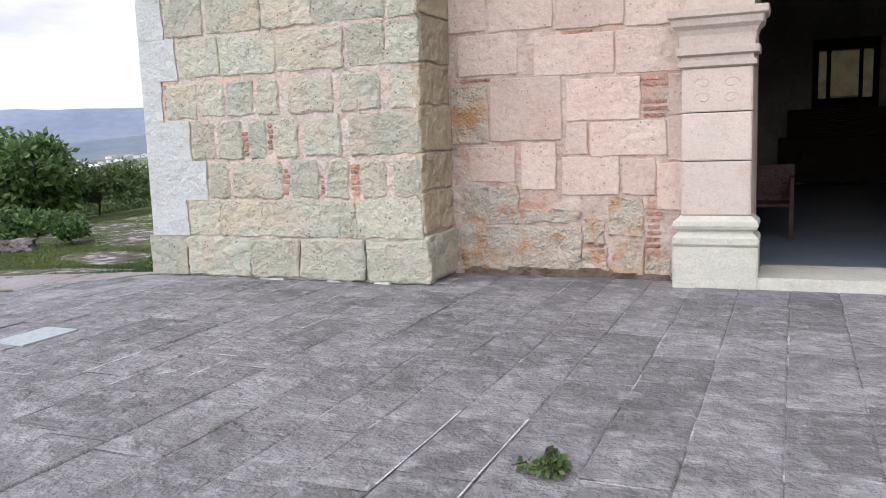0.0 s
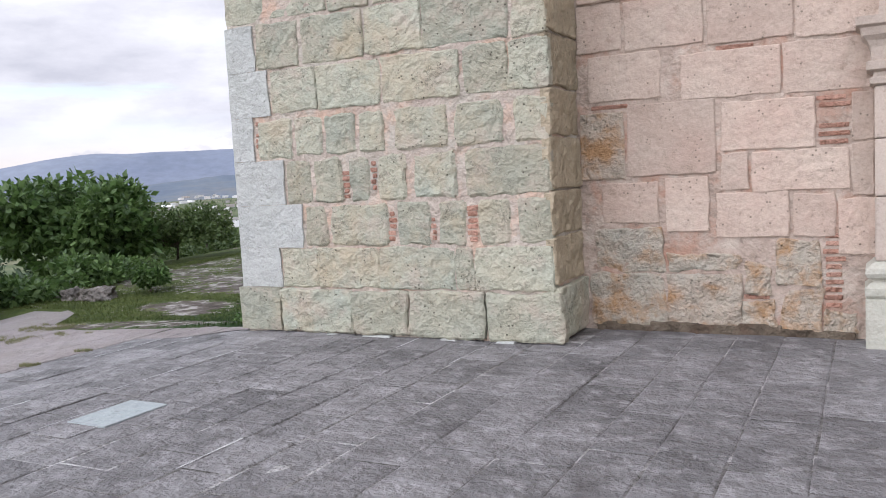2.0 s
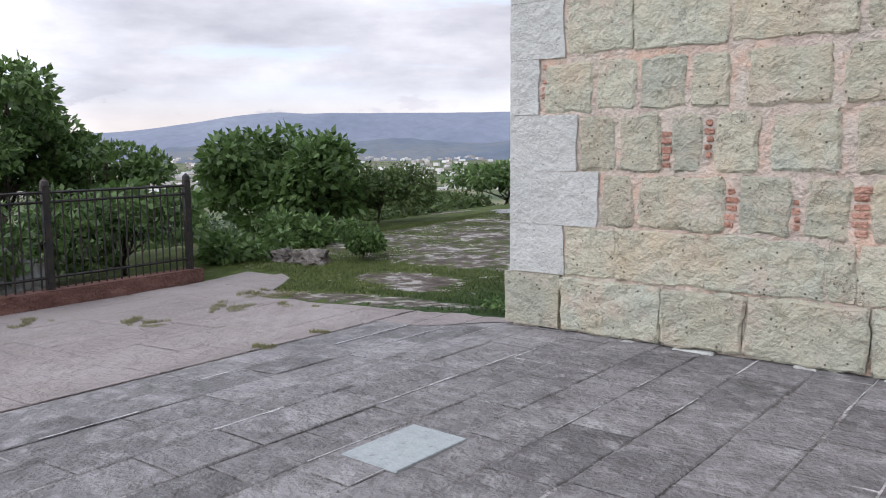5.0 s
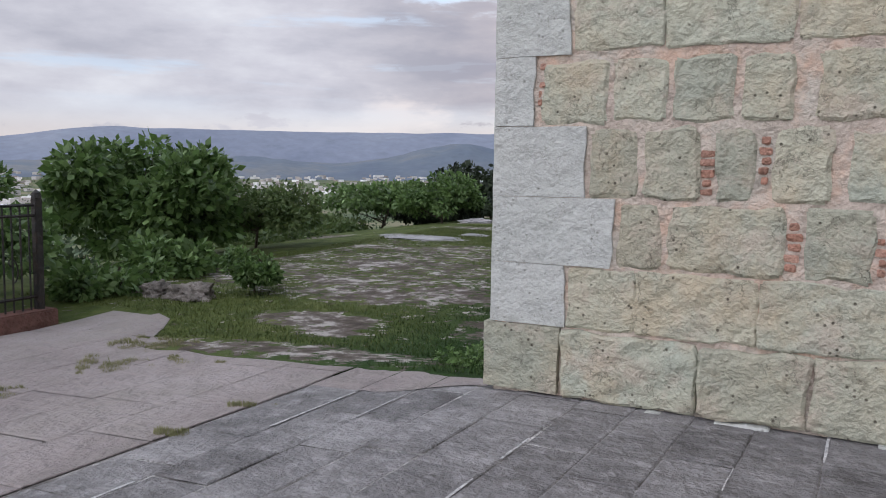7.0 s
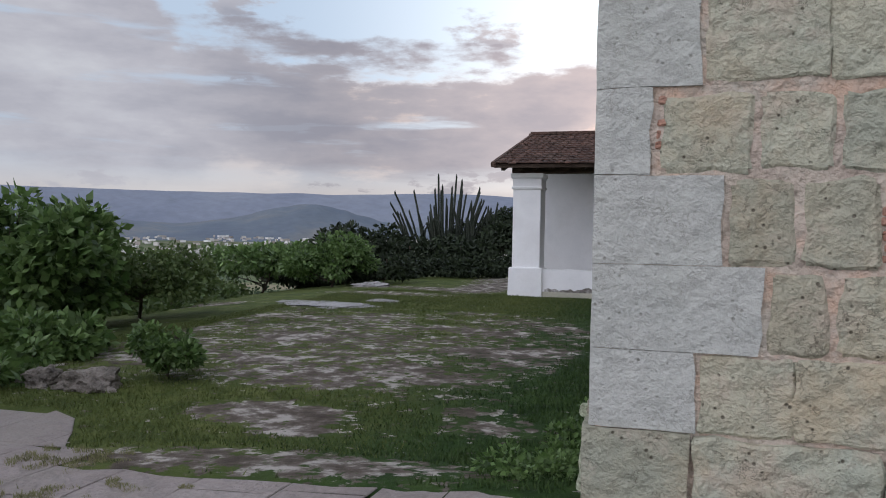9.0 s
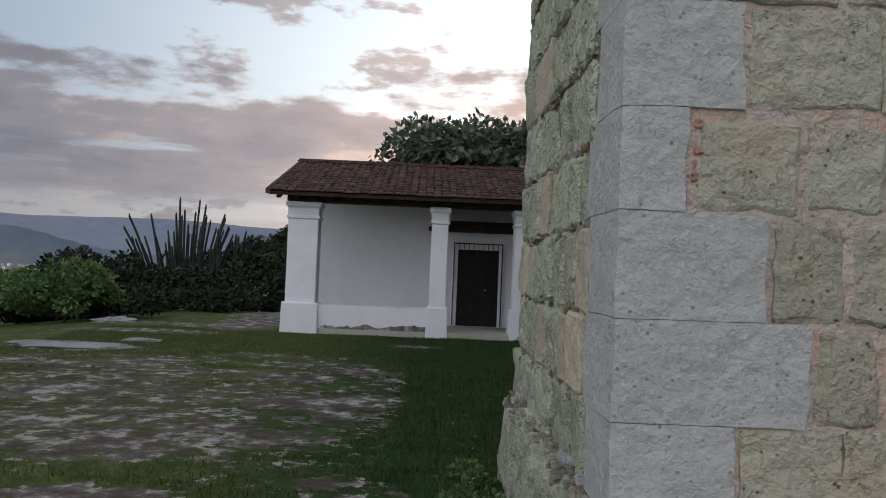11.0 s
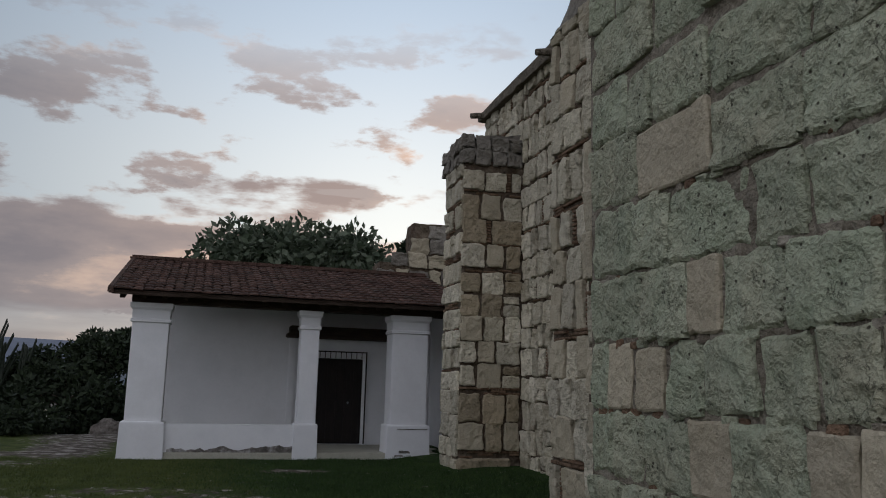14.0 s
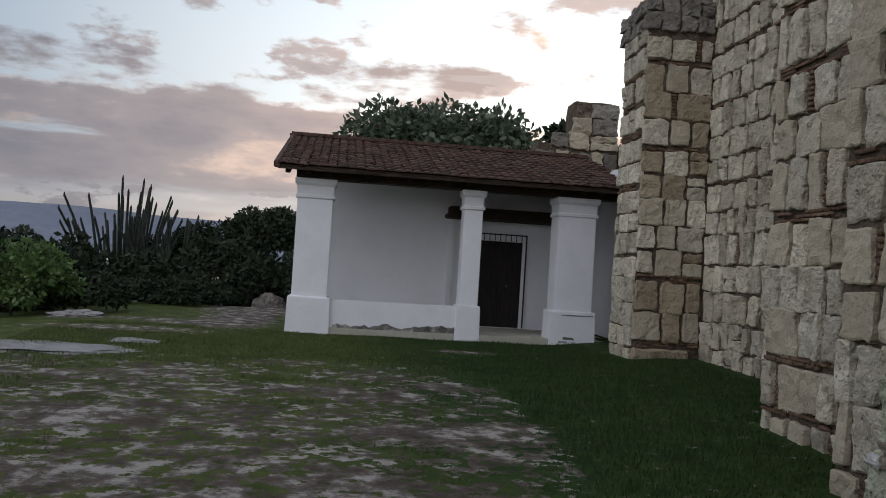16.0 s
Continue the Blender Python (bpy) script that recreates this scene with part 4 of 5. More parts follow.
part("cap", bm, "stone_lichen", buttress, "dark weathered sloping cap of the buttress")
bm = cut_box(NAVE_X - 0.14, -3.8, 15.65, 23.3, 7.58, 7.80, 0.3, 0.03)
for v in bm.verts:
    v.co.z += (20.6 - v.co.y) * 0.02 if v.co.z > 7.7 else 0.0
part("coping", bm, "stone_dark", nave, "thin dark coping along the wall head")
bm = cut_box(STEP2_X - 0.03, -4.6, 13.22, 15.62, 6.15, 6.62, 0.25, 0.05)
for v in bm.verts:
    if v.co.z > 6.4:
        v.co.z += 0.30 * (15.6 - v.co.y) / 2.4 - 0.45 * max(0.0, v.co.y - 15.2) / 0.4
        v.co.x += 0.1
part("cap", bm, "stone_lichen", step2, "crumbling dark stone head of the wall")
for y in (19.2, 23.0):
    v, f = tube([(NAVE_X + 0.1, y, 7.66), (NAVE_X - 0.25, y, 7.64), (NAVE_X - 0.42, y, 7.61)], [0.07, 0.07, 0.065], 10)
    mesh_ob("spout", v, f, "stone_dark", nave, "short clay rain spout")


# ---- doorway: pilaster, arch, step ----
def moulding(x0, x1, y_front, y_back, profile):
    """A profile [(z, out), ...] carried round the three free sides of a block."""
    verts, faces = [], []
    for z, o in profile:
        verts += [(x0 - o, y_back, z), (x0 - o, y_front - o, z), (x1 + o, y_front - o, z), (x1 + o, y_back, z)]
    for i in range(len(profile) - 1):
        for k in range(3):
            faces.append((i * 4 + k, i * 4 + k + 1, (i + 1) * 4 + k + 1, (i + 1) * 4 + k))
        faces.append((i * 4 + 3, i * 4, (i + 1) * 4, (i + 1) * 4 + 3))
    faces += [(3, 2, 1, 0), tuple(range(len(verts) - 4, len(verts)))]
    bm = bmesh.new()
    vs = [bm.verts.new(v) for v in verts]
    for q in faces:
        bm.faces.new([vs[i] for i in q])
    bmesh.ops.bevel(bm, geom=[e for e in bm.edges if abs(e.verts[0].co.z - e.verts[1].co.z) > 0.05], offset=0.012, segments=2, affect="EDGES", clamp_overlap=True)
    return bm


def pilaster(x0, x1):
    ob = new("pilaster")
    yf, yb = 8.42, FACADE_Y + 0.03
    part("pedestal", moulding(x0, x1, yf, yb, [(-0.05, 0.075), (0.40, 0.075), (0.415, 0.05)]), "base_stone", ob, "plain grey-green pedestal block")
    part("base_moulding", moulding(x0, x1, yf, yb, [(0.415, 0.06), (0.44, 0.08), (0.50, 0.08), (0.53, 0.05), (0.555, 0.02), (0.57, 0.025), (0.585, 0.06), (0.62, 0.075), (0.66, 0.07), (0.69, 0.035), (0.715, 0.01)]), "base_stone", ob, "rounded base moulding")
    for a, b in ((0.72, 1.245), (1.255, 1.715), (1.725, 2.14)):
        part("shaft_block", moulding(x0, x1, yf, yb, [(a, -0.006), (a + 0.012, 0.0), (b - 0.012, 0.0), (b, -0.006)]), "carved", ob)
    for i in range(2):
        for s in (-1, 1):
            cx = (x0 + x1) / 2 + s * 0.13
            pts = [(cx + s * 0.085 * math.cos(w) * (1 - w / 9), yf + 0.004, 1.86 + i * 0.14 + 0.06 * math.sin(w) * (1 - w / 9)) for w in [0.5 * k for k in range(12)]]
            v, f = tube(pts, [0.011] * 12, 6)
            mesh_ob("carving", v, f, "carved", ob, "low scroll carved in relief")
    part("capital", moulding(x0, x1, yf, yb, [(2.145, 0.0), (2.16, 0.03), (2.20, 0.035), (2.215, 0.01), (2.25, 0.005), (2.27, 0.055), (2.33, 0.06), (2.345, 0.02), (2.45, 0.03), (2.50, 0.05), (2.54, 0.09), (2.60, 0.10), (2.62, 0.13), (2.685, 0.135)]), "carved", ob, "stepped pale stone capital with chipped edges")
    return tagged(ob, "pale carved stone pilaster with moulded base beside the church doorway", "pilaster")


left_post = pilaster(-1.03, -0.38)
copy_thing(left_post, pose(2.93, 0, 0))
arch_ring = new("door_arch")
for i in range(11):
    w0, w1 = math.pi * i / 11 + 0.004, math.pi * (i + 1) / 11 - 0.004
    bm = bmesh.new()
    ring = []
    for w in (w0, (w0 + w1) / 2, w1):
        for r in (ARCH_R, ARCH_R + 0.62):
            for y in (8.47, FACADE_Y + 0.02):
                ring.append(bm.verts.new((ARCH_X + r * math.cos(w), y, 2.69 + r * math.sin(w))))
    for s in (0, 4):
        a, b, c, d = ring[s:s + 4]
        e, f, g, h = ring[s + 4:s + 8]
        for q in ((a, c, g, e), (b, f, h, d), (a, e, f, b), (c, d, h, g)):
            bm.faces.new(q)
    bm.faces.new((ring[0], ring[1], ring[3], ring[2]))
    bm.faces.new((ring[8], ring[10], ring[11], ring[9]))
    part("voussoir", bm, "carved", arch_ring)
tagged(arch_ring, "round arch of pale stone voussoirs over the church door", "arch", kind="structure")
tagged(part("door_step", boxes((-0.32, 1.84, 8.36, 9.2, -0.05, 0.12), bevel=0.015), "base_stone"), "low pale stone step across the church doorway", "step", kind="structure")


# ---- inside the church ----
def bench():
    ob = new("pew")
    part("seat", boxes((-1.5, 0.0, 11.35, 11.8, 0.52, 0.56)), "red_wood", ob)
    part("backrest", boxes((-1.5, 0.0, 11.8, 11.84, 0.56, 1.05)), "red_wood", ob)
    for x in (-1.5, -0.05):
        part("end_panel", boxes((x, x + 0.05, 11.3, 11.85, 0.11, 0.9)), "red_wood", ob)
    return tagged(ob, "red-stained wooden pew on the dim church floor", "pew")


bench()
altar = new("altar_niche")
part("back_panel", boxes((0.78, 1.41, 23.1, 23.16, 2.2, 3.3)), "lit", altar, "faintly glowing middle panel")
for x0, x1 in ((0.5, 0.68), (1.5, 1.72)):
    part("side_panel", boxes((x0, x1, 23.05, 23.16, 2.15, 3.3), bevel=0.03), "lit", altar, "narrow glowing side panel")
part("niche_frame", boxes((0.36, 0.5, 23.0, 23.25, 2.0, 3.4), (1.72, 1.86, 23.0, 23.25, 2.0, 3.4), (0.36, 1.86, 23.0, 23.25, 3.34, 3.6), (0.36, 1.86, 23.0, 23.25, 1.9, 2.15), (0.68, 0.78, 23.02, 23.25, 2.0, 3.4), (1.41, 1.5, 23.02, 23.25, 2.0, 3.4)), "wood_dark", altar)
part("altar_table", boxes((-0.4, 2.7, 22.4, 23.25, 0.1, 1.2), (-0.2, 2.5, 22.8, 23.25, 1.2, 1.9)), "wood_dark", altar)
tagged(altar, "dim wooden altar with a glowing niche at the church's end", "altar")

# ---- whitewashed outbuilding with a porch ----
def outbuilding():
    ob = new("outbuilding")
    yf, yb = 23.72, 26.35
    part("porch_floor", boxes((-11.5, -4.24, yf - 0.02, yb, -0.4, 0.10), bevel=0.02), "base_stone", ob, "grey concrete porch floor")
    part("back_wall", cut_box(-11.5, -4.24, yb, yb + 0.4, -0.4, 4.1, 0.6, 0.008), "white", ob)
    part("side_wall", cut_box(-4.46, -4.24, yf + 0.3, yb, -0.4, 3.9, 0.6, 0.006), "white", ob)
    part("wall_pilaster", boxes((-8.02, -7.86, yb - 0.05, yb + 0.1, 0.1, 2.9), bevel=0.008), "white", ob)
    low = part("parapet", cut_box(-10.75, -8.05, yf + 0.02, yf + 0.3, -0.4, 0.66, 0.3, 0.008), "white", ob, "low whitewashed parapet with damp-stained foot")
    bm = bmesh.new()
    prev = None
    for i in range(28):
        x = -10.6 + 2.5 * i / 27
        h = 0.17 + 0.10 * noise.noise(Vector((x * 3.1, 0, 0))) + 0.05 * noise.noise(Vector((x * 11, 4, 0))) + 0.08 * smooth01(-9.4, -8.1, x) - 0.05 * smooth01(-10.3, -10.6, x)
        cur = [bm.verts.new((x, yf + 0.008, -0.2)), bm.verts.new((x, yf + 0.004, h))]
        if prev:
            bm.faces.new((prev[0], cur[0], cur[1], prev[1]))
        prev = cur
    part("damp_patch", bm, "stainwall", low, "flaked and blackened foot of the parapet")
    for x0, x1, y1, plinth_out in ((-11.45, -10.74, yf + 0.62, 0.07), (-8.05, -7.66, yf + 0.4, 0.05), (-6.05, -5.24, yf + 0.6, 0.07)):
        o = plinth_out
        col = part("pillar", moulding(x0, x1, yf, y1, [(-0.4, o + 0.02), (0.66, o), (0.69, o - 0.01), (0.70, 0.0), (2.66, 0.0), (2.68, 0.035), (2.73, 0.035), (2.75, 0.01), (2.92, 0.015), (2.97, 0.06), (3.06, 0.065), (3.07, 0.04)]), "white", ob, "square whitewashed pillar with moulded head")
        if x0 > -6.5:
            for spec in ((x0 + 0.1, x1 - 0.05, 0.02, 0.07), (x0 + 0.2, x0 + 0.45, 0.1, 0.16), (x0 + 0.15, x1 + 0.02, 0.60, 0.62)):
                part("damp_patch", boxes((spec[0], spec[1], yf - o - 0.008, yf - o + 0.05, spec[2], spec[3]), bevel=0.005, wobble=0.03), "stainwall", col)
    # roof of clay tiles on dark timbers
    part("front_beam", boxes((-11.5, -4.24, yf + 0.02, yf + 0.36, 3.07, 3.26), bevel=0.02), "wood_dark", ob, "dark timber beam on the pillars")
    for i in range(19):
        x = -11.7 + i * 0.4
        bm = boxes((x, x + 0.1, -0.35, 2.9, -0.1, 0.0), bevel=0.008)
        bmesh.ops.transform(bm, matrix=Matrix.Translation((0, yf, 3.30)) @ Matrix.Rotation(math.atan2(1.25, 4.6), 4, "X"), verts=bm.verts)
        part("rafter", bm, "wood_dark", ob)
    y0, y1, z0, z1 = 23.25, 27.9, 3.17, 4.42
    bm = bmesh.new()
    prof = [(-11.84, y0, z0), (-4.22, y0, z0), (-4.22, y1, z1), (-11.84, y1, z1)]
    lo = [bm.verts.new(p) for p in prof]
    hi = [bm.verts.new((x, y, z + 0.09)) for x, y, z in prof]
    bm.faces.new(lo[::-1]), bm.faces.new(hi)
    for i in range(4):
        bm.faces.new((lo[i], lo[(i + 1) % 4], hi[(i + 1) % 4], hi[i]))
    part("roof_deck", bm, "wood_dark", ob)
    back = bmesh.new()
    prof2 = [(-11.84, y1, z1), (-4.22, y1, z1), (-4.22, 32.0, 3.3), (-11.84, 32.0, 3.3)]
    lo = [back.verts.new(p) for p in prof2]
    hi = [back.verts.new((x, y, z + 0.12)) for x, y, z in prof2]
    back.faces.new(lo[::-1]), back.faces.new(hi)
    for i in range(4):
        back.faces.new((lo[i], lo[(i + 1) % 4], hi[(i + 1) % 4], hi[i]))
    part("roof_back", back, "tile", ob)
    part("rear_wall", boxes((-11.4, -4.24, 31.2, 31.6, -0.6, 3.4), (-11.44, -11.2, yb + 0.4, 31.2, -0.6, 3.6), bevel=0), "white", ob)
    # barrel tiles: alternate covers in overlapping rows
    pieces = []
    rise = (z1 - z0) / (y1 - y0)
    rows, per = 13, 40
    for r in range(rows):
        for c in range(per):
            x = -11.84 + (c + 0.5) * 7.62 / per + rng.uniform(-0.012, 0.012)
            ya = y0 - 0.05 + r * (y1 - y0) / rows + rng.uniform(-0.025, 0.025)
            yb_ = ya + (y1 - y0) / rows + 0.06
            lift_ = rng.uniform(0.0, 0.015)
            v = []
            for yy, rad, dz in ((ya, 0.108, 0.026 + lift_), (yb_, 0.09, 0.0)):
                for k in range(6):
                    w = math.pi * k / 5
                    v.append((x + rad * math.cos(w), yy, z0 + 0.09 + rise * (yy - y0) + dz + 0.036 * math.sin(w)))
            pieces.append((v, [(k, k + 1, k + 7, k + 6) for k in range(5)] + [(5, 4, 3, 2, 1, 0)]))
    v, f = join(*pieces)
    tiles = mesh_ob("roof_tiles", v, f, "tile", ob, "weathered brown clay barrel tiles")
    tiles["kind"] = "stuff"
    bm = boxes((-11.92, -11.80, y0 - 0.05, y1, 0.02, 0.16), bevel=0.02, wobble=0.01)
    for q in bm.verts:
        q.co.z += z0 + rise * (q.co.y - y0)
    part("verge", bm, "tile", ob)
    part("ridge", boxes((-11.95, -4.22, y1 - 0.12, y1 + 0.14, z1 + 0.06, z1 + 0.2), bevel=0.05, wobble=0.02), "tile", ob, "mortared ridge of the tile roof")
    # door under a timber hood
    part("door_hood", boxes((-8.12, -5.35, yb - 0.55, yb, 2.62, 2.72), (-8.05, -5.4, yb - 0.45, yb, 2.72, 2.9), bevel=0.02), "wood_dark", ob, "dark timber hood above the door")
    door = part("door", boxes((-7.3, -6.2, yb - 0.03, yb + 0.06, 0.12, 2.16), bevel=0.008), "door", ob, "dark boarded door, closed")
    for i in range(5):
        x = -7.28 + i * 0.215
        part("board", boxes((x, x + 0.205, yb - 0.05, yb - 0.02, 0.14, 2.14), bevel=0.008), "door", door)
    v, f = tube([(-6.55, yb - 0.12, 1.1), (-6.55, yb - 0.05, 1.1)], [0.028, 0.02], 8)
    mesh_ob("knob", v, f, "plate", door, "small pale metal knob")
    frame_ = part("door_frame", boxes((-7.44, -7.3, yb - 0.06, yb + 0.02, 0.1, 2.36), (-6.2, -6.06, yb - 0.06, yb + 0.02, 0.1, 2.36), (-7.3, -6.2, yb - 0.06, yb + 0.02, 2.17, 2.36), bevel=0.01), "white", ob, "white frame round the door")
    part("grille_bar", boxes((-7.42, -7.40, yb - 0.09, yb - 0.05, 0.12, 2.34), bevel=0), "iron", frame_)
    part("grille_bar", boxes((-6.13, -6.10, yb - 0.09, yb - 0.05, 0.12, 2.34), bevel=0), "iron", frame_)
    part("grille_bar", boxes((-7.42, -6.10, yb - 0.09, yb - 0.05, 2.31, 2.34), bevel=0), "iron", frame_)
    for i in range(9):
        x = -7.28 + i * 0.13
        part("grille_bar", boxes((x, x + 0.015, yb - 0.085, yb - 0.05, 2.17, 2.32), bevel=0), "iron", frame_)
    return tagged(ob, "low whitewashed outbuilding with pillared porch and brown tile roof", "building")


outbuilding()

# ---- ruined rubble wall behind the outbuilding ----
ruin = core("wall_ruin", (-5.4, -3.2, 28.6, 29.6, -0.5, 5.0), "mortar_dark", "broken rubble wall behind the tile roof")
for a0, a1, z0, z1 in ((-5.5, -3.2, 4.0, 4.9), (-5.1, -3.2, 4.9, 5.3), (-4.5, -3.2, 5.3, 5.8), (-4.0, -3.2, 5.8, 6.3)):
    courses(ruin, ["stone_smooth", "stone_lichen", "stone_smooth"], (0, 28.6, 0), UX, SOUTH, a0, a1, z0, z1, (0.38, 0.46), (0.35, 0.6), 0.03, 0.06, 0.04)
part("rubble_head", cut_box(-4.4, -3.2, 28.62, 29.6, 5.0, 6.2, 0.3, 0.1), "mortar_dark", ruin)

# ---- paving ----
def slab_mesh(x0, x1, y0, y1, drop, lift, r=0.012, top=None):
    """A worn slab: corners follow the ground, edges rounded, the face slightly uneven."""
    verts, faces = [], []
    xs, ys = (x0, x0 + r, (x0 + x1) / 2, x1 - r, x1), (y0, y0 + r, (y0 + y1) / 2, y1 - r, y1)
    for j, y in enumerate(ys):
        for i, x in enumerate(xs):
            e = i in (0, 4) or j in (0, 4)
            if top and j > 0:
                y = y0 + (min(y1, top(x)) - y0) * (0.02, 0.5, 0.98, 1.0)[j - 1]
            verts.append((x + rng.uniform(-0.004, 0.004) * e, y + rng.uniform(-0.004, 0.004) * e, drop(x, y) + lift - (0.006 if e else 0) + 0.003 * noise.noise(Vector((x * 3, y * 3, 0)))))
    for j in range(4):
        for i in range(4):
            faces.append((j * 5 + i, j * 5 + i + 1, (j + 1) * 5 + i + 1, (j + 1) * 5 + i))
    return verts, faces


def flat(x, y):
    return -0.055 * min(7.0, max(0.0, -7.0 - x))


def sheet(name, x0, x1, y0, y1, dz, mat, label):
    nx_, ny_ = int((x1 - x0) / 0.4), int((y1 - y0) / 0.4)
    v = [(x0 + (x1 - x0) * i / nx_, y0 + (y1 - y0) * j / ny_, flat(x0 + (x1 - x0) * i / nx_, 0) + dz - (0.3 if x0 + (x1 - x0) * i / nx_ < -7.5 and y0 + (y1 - y0) * j / ny_ > 8.1 else 0)) for j in range(ny_ + 1) for i in range(nx_ + 1)]
    f = [(j * (nx_ + 1) + i, j * (nx_ + 1) + i + 1, (j + 1) * (nx_ + 1) + i + 1, (j + 1) * (nx_ + 1) + i) for j in range(ny_) for i in range(nx_)]
    return tagged(mesh_ob(name, v, f, mat), label, "pavement", kind="structure")


def corner(x):
    """Slanting edge where the dark paving meets the terrace by the tower."""
    return 7.55 + 0.45 * smooth01(-8.1, -7.4, x) + 0.03 * noise.noise(Vector((x * 5, 1, 0)))


pavement = sheet("pavement_forecourt", -8.64, 8.0, -9.0, 8.8, -0.005, "joint", "worn dark grey stone paving before the church")
rest = []
x = -8.62
while x < 7.6:
    w = rng.uniform(0.37, 0.47)
    y = -8.9 + rng.uniform(0, 0.5)
    last = 8.72 if x > -3.6 else corner(x + w) if x < -7.6 else 8.02
    while y < last - 0.1:
        l = rng.uniform(0.5, 0.95)
        end = min(y + l, last)
        if end - y > 0.12:
            s = slab_mesh(x + 0.003, x + w - 0.003, y + 0.003, end - 0.003, flat, rng.uniform(-0.004, 0.006), top=corner if x < -7.7 and end > 7.3 else None)
            if y > 2.2 and x < 2.2:
                mesh_ob("slab", *s, "slab", pavement)
            else:
                rest.append(s)
        y = end + 0.0001
    if -8.4 < x < 0.5:
        y = 2.6 + rng.uniform(0, 2.0)
        while y < 7.6:
            l = rng.uniform(0.25, 1.3)
            if rng.random() < (0.42 if x < -4.5 else 0.12):
                q = rng.uniform(0.004, 0.011)
                n = 5
                v = [(x + s * q * rng.uniform(0.3, 1.3), y + l * i / n, flat(x, 0) + 0.0085) for i in range(n + 1) for s in (-1, 1)]
                mesh_ob("lime_joint", v, [(2 * i, 2 * i + 1, 2 * i + 3, 2 * i + 2) for i in range(n)], "lime", pavement, "white lime mortar left in a joint")
            y += l + rng.uniform(0.05, 0.8)
    x += w
far_slabs = mesh_ob("paving_slabs", *join(*rest), "slab", pavement)
far_slabs["kind"] = "stuff"

def edge_y(x):
    """Where the terrace paving gives way to grass."""
    return 8.13 + 1.6 * smooth01(-11.0, -12.6, x) + 0.10 * noise.noise(Vector((x * 2.3, 0, 0))) + 0.05 * noise.noise(Vector((x * 7, 3, 0)))


terrace = sheet("pavement_terrace", -13.3, -8.65, -4.0, 7.9, -0.012, "terrace", "pale pinkish terrace paving with faint joints")
x = -8.66
while x > -13.2:
    w = rng.uniform(0.55, 0.8)
    y = 1.0 + rng.uniform(0, 0.4)
    top = max(edge_y(x), edge_y(x - w))
    while y < top - 0.15:
        end = min(y + rng.uniform(0.8, 1.3), top)
        mesh_ob("slab", *slab_mesh(max(x - w, -13.35) + 0.003, x - 0.003, y + 0.003, end - 0.003, lambda a, b: max(flat(a, b), hill(a, b) + 0.012) if b > 7.8 else flat(a, b), rng.uniform(0.0, 0.004), 0.006, edge_y), "terrace", terrace)
        y = end
    x -= w
for a, b in ((-8.63, -8.2), (-8.19, -7.76), (-7.75, -7.36)):
    n = 8
    v = [(p, q, max(flat(p, q), hill(p, q)) + (0.004, 0.008, 0.009)[j]) for k in range(n + 1) for p in (a + (b - a) * k / n,) for j, q in enumerate((corner(p) - 0.04 + 0.02 * noise.noise(Vector((p * 9, 0, 2))), (corner(p) + edge_y(p)) / 2, edge_y(p)))]
    mesh_ob("slab", v, [(3 * k + m, 3 * k + 3 + m, 3 * k + 4 + m, 3 * k + 1 + m) for k in range(n) for m in (0, 1)], "terrace", terrace)
cover = part("metal_cover", boxes((-6.17, -5.78, 4.66, 5.24, -0.004, 0.012), bevel=0.003), "plate")
tagged(cover, "pale flat metal cover plate set in the paving", "cover plate")

# ---- fence on a red-brown kerb ----
def fence():
    ob = new("fence")
    a, b = Vector((-13.15, 2.4, 0)), Vector((-13.55, 8.75, 0))
    d = (b - a).normalized()
    base = lambda t: Vector((a + (b - a) * t).to_tuple()[:2] + (flat(a.x, 0) + 0.0,))
    L_ = (b - a).length
    kerb = boxes((-0.14, 0.14, 0, L_ + 0.15, -0.3, 0.2), bevel=0.02, wobble=0.01)
    bmesh.ops.transform(kerb, matrix=Matrix.Translation(base(0)) @ Matrix.Rotation(math.atan2(-d.x, d.y), 4, "Z"), verts=kerb.verts)
    part("kerb", kerb, "kerb", ob, "red-brown painted brick kerb")
    for i in range(4):
        p = base(i / 3)
        part("post", boxes((p.x - 0.045, p.x + 0.045, p.y - 0.045, p.y + 0.045, p.z + 0.1, p.z + 1.5), bevel=0.008), "iron", ob)
        v, f = tube([(p.x, p.y, p.z + 1.5), (p.x, p.y, p.z + 1.56), (p.x, p.y, p.z + 1.6)], [0.06, 0.05, 0.005], 8)
        mesh_ob("finial", v, f, "iron", ob)
    for h in (0.35, 1.30, 1.42):
        v, f = tube([base(0) + Vector((0, 0, h)), base(1) + Vector((0, 0, h))], [0.018, 0.018], 4)
        mesh_ob("rail", v, f, "iron", ob)
    n = int(L_ / 0.11)
    for i in range(1, n):
        p = base(i / n)
        v, f = tube([p + Vector((0, 0, 0.2)), p + Vector((0, 0, 1.42))], [0.012, 0.012], 5)
        mesh_ob("bar", v, f, "iron", ob)
        if i % 4 == 2:
            v, f = tube([p + d * (0.075 * math.sin(w) * (1 - w / 14)) + Vector((0, 0, 0.62 + 0.1 * w / 3 - 0.09 * math.cos(w))) for w in [0.55 * k for k in range(12)]], [0.008] * 12, 5)
            mesh_ob("scroll", v, f, "iron", ob)
    return tagged(ob, "black wrought-iron fence on a red-brown kerb along the terrace", "fence")


fence()


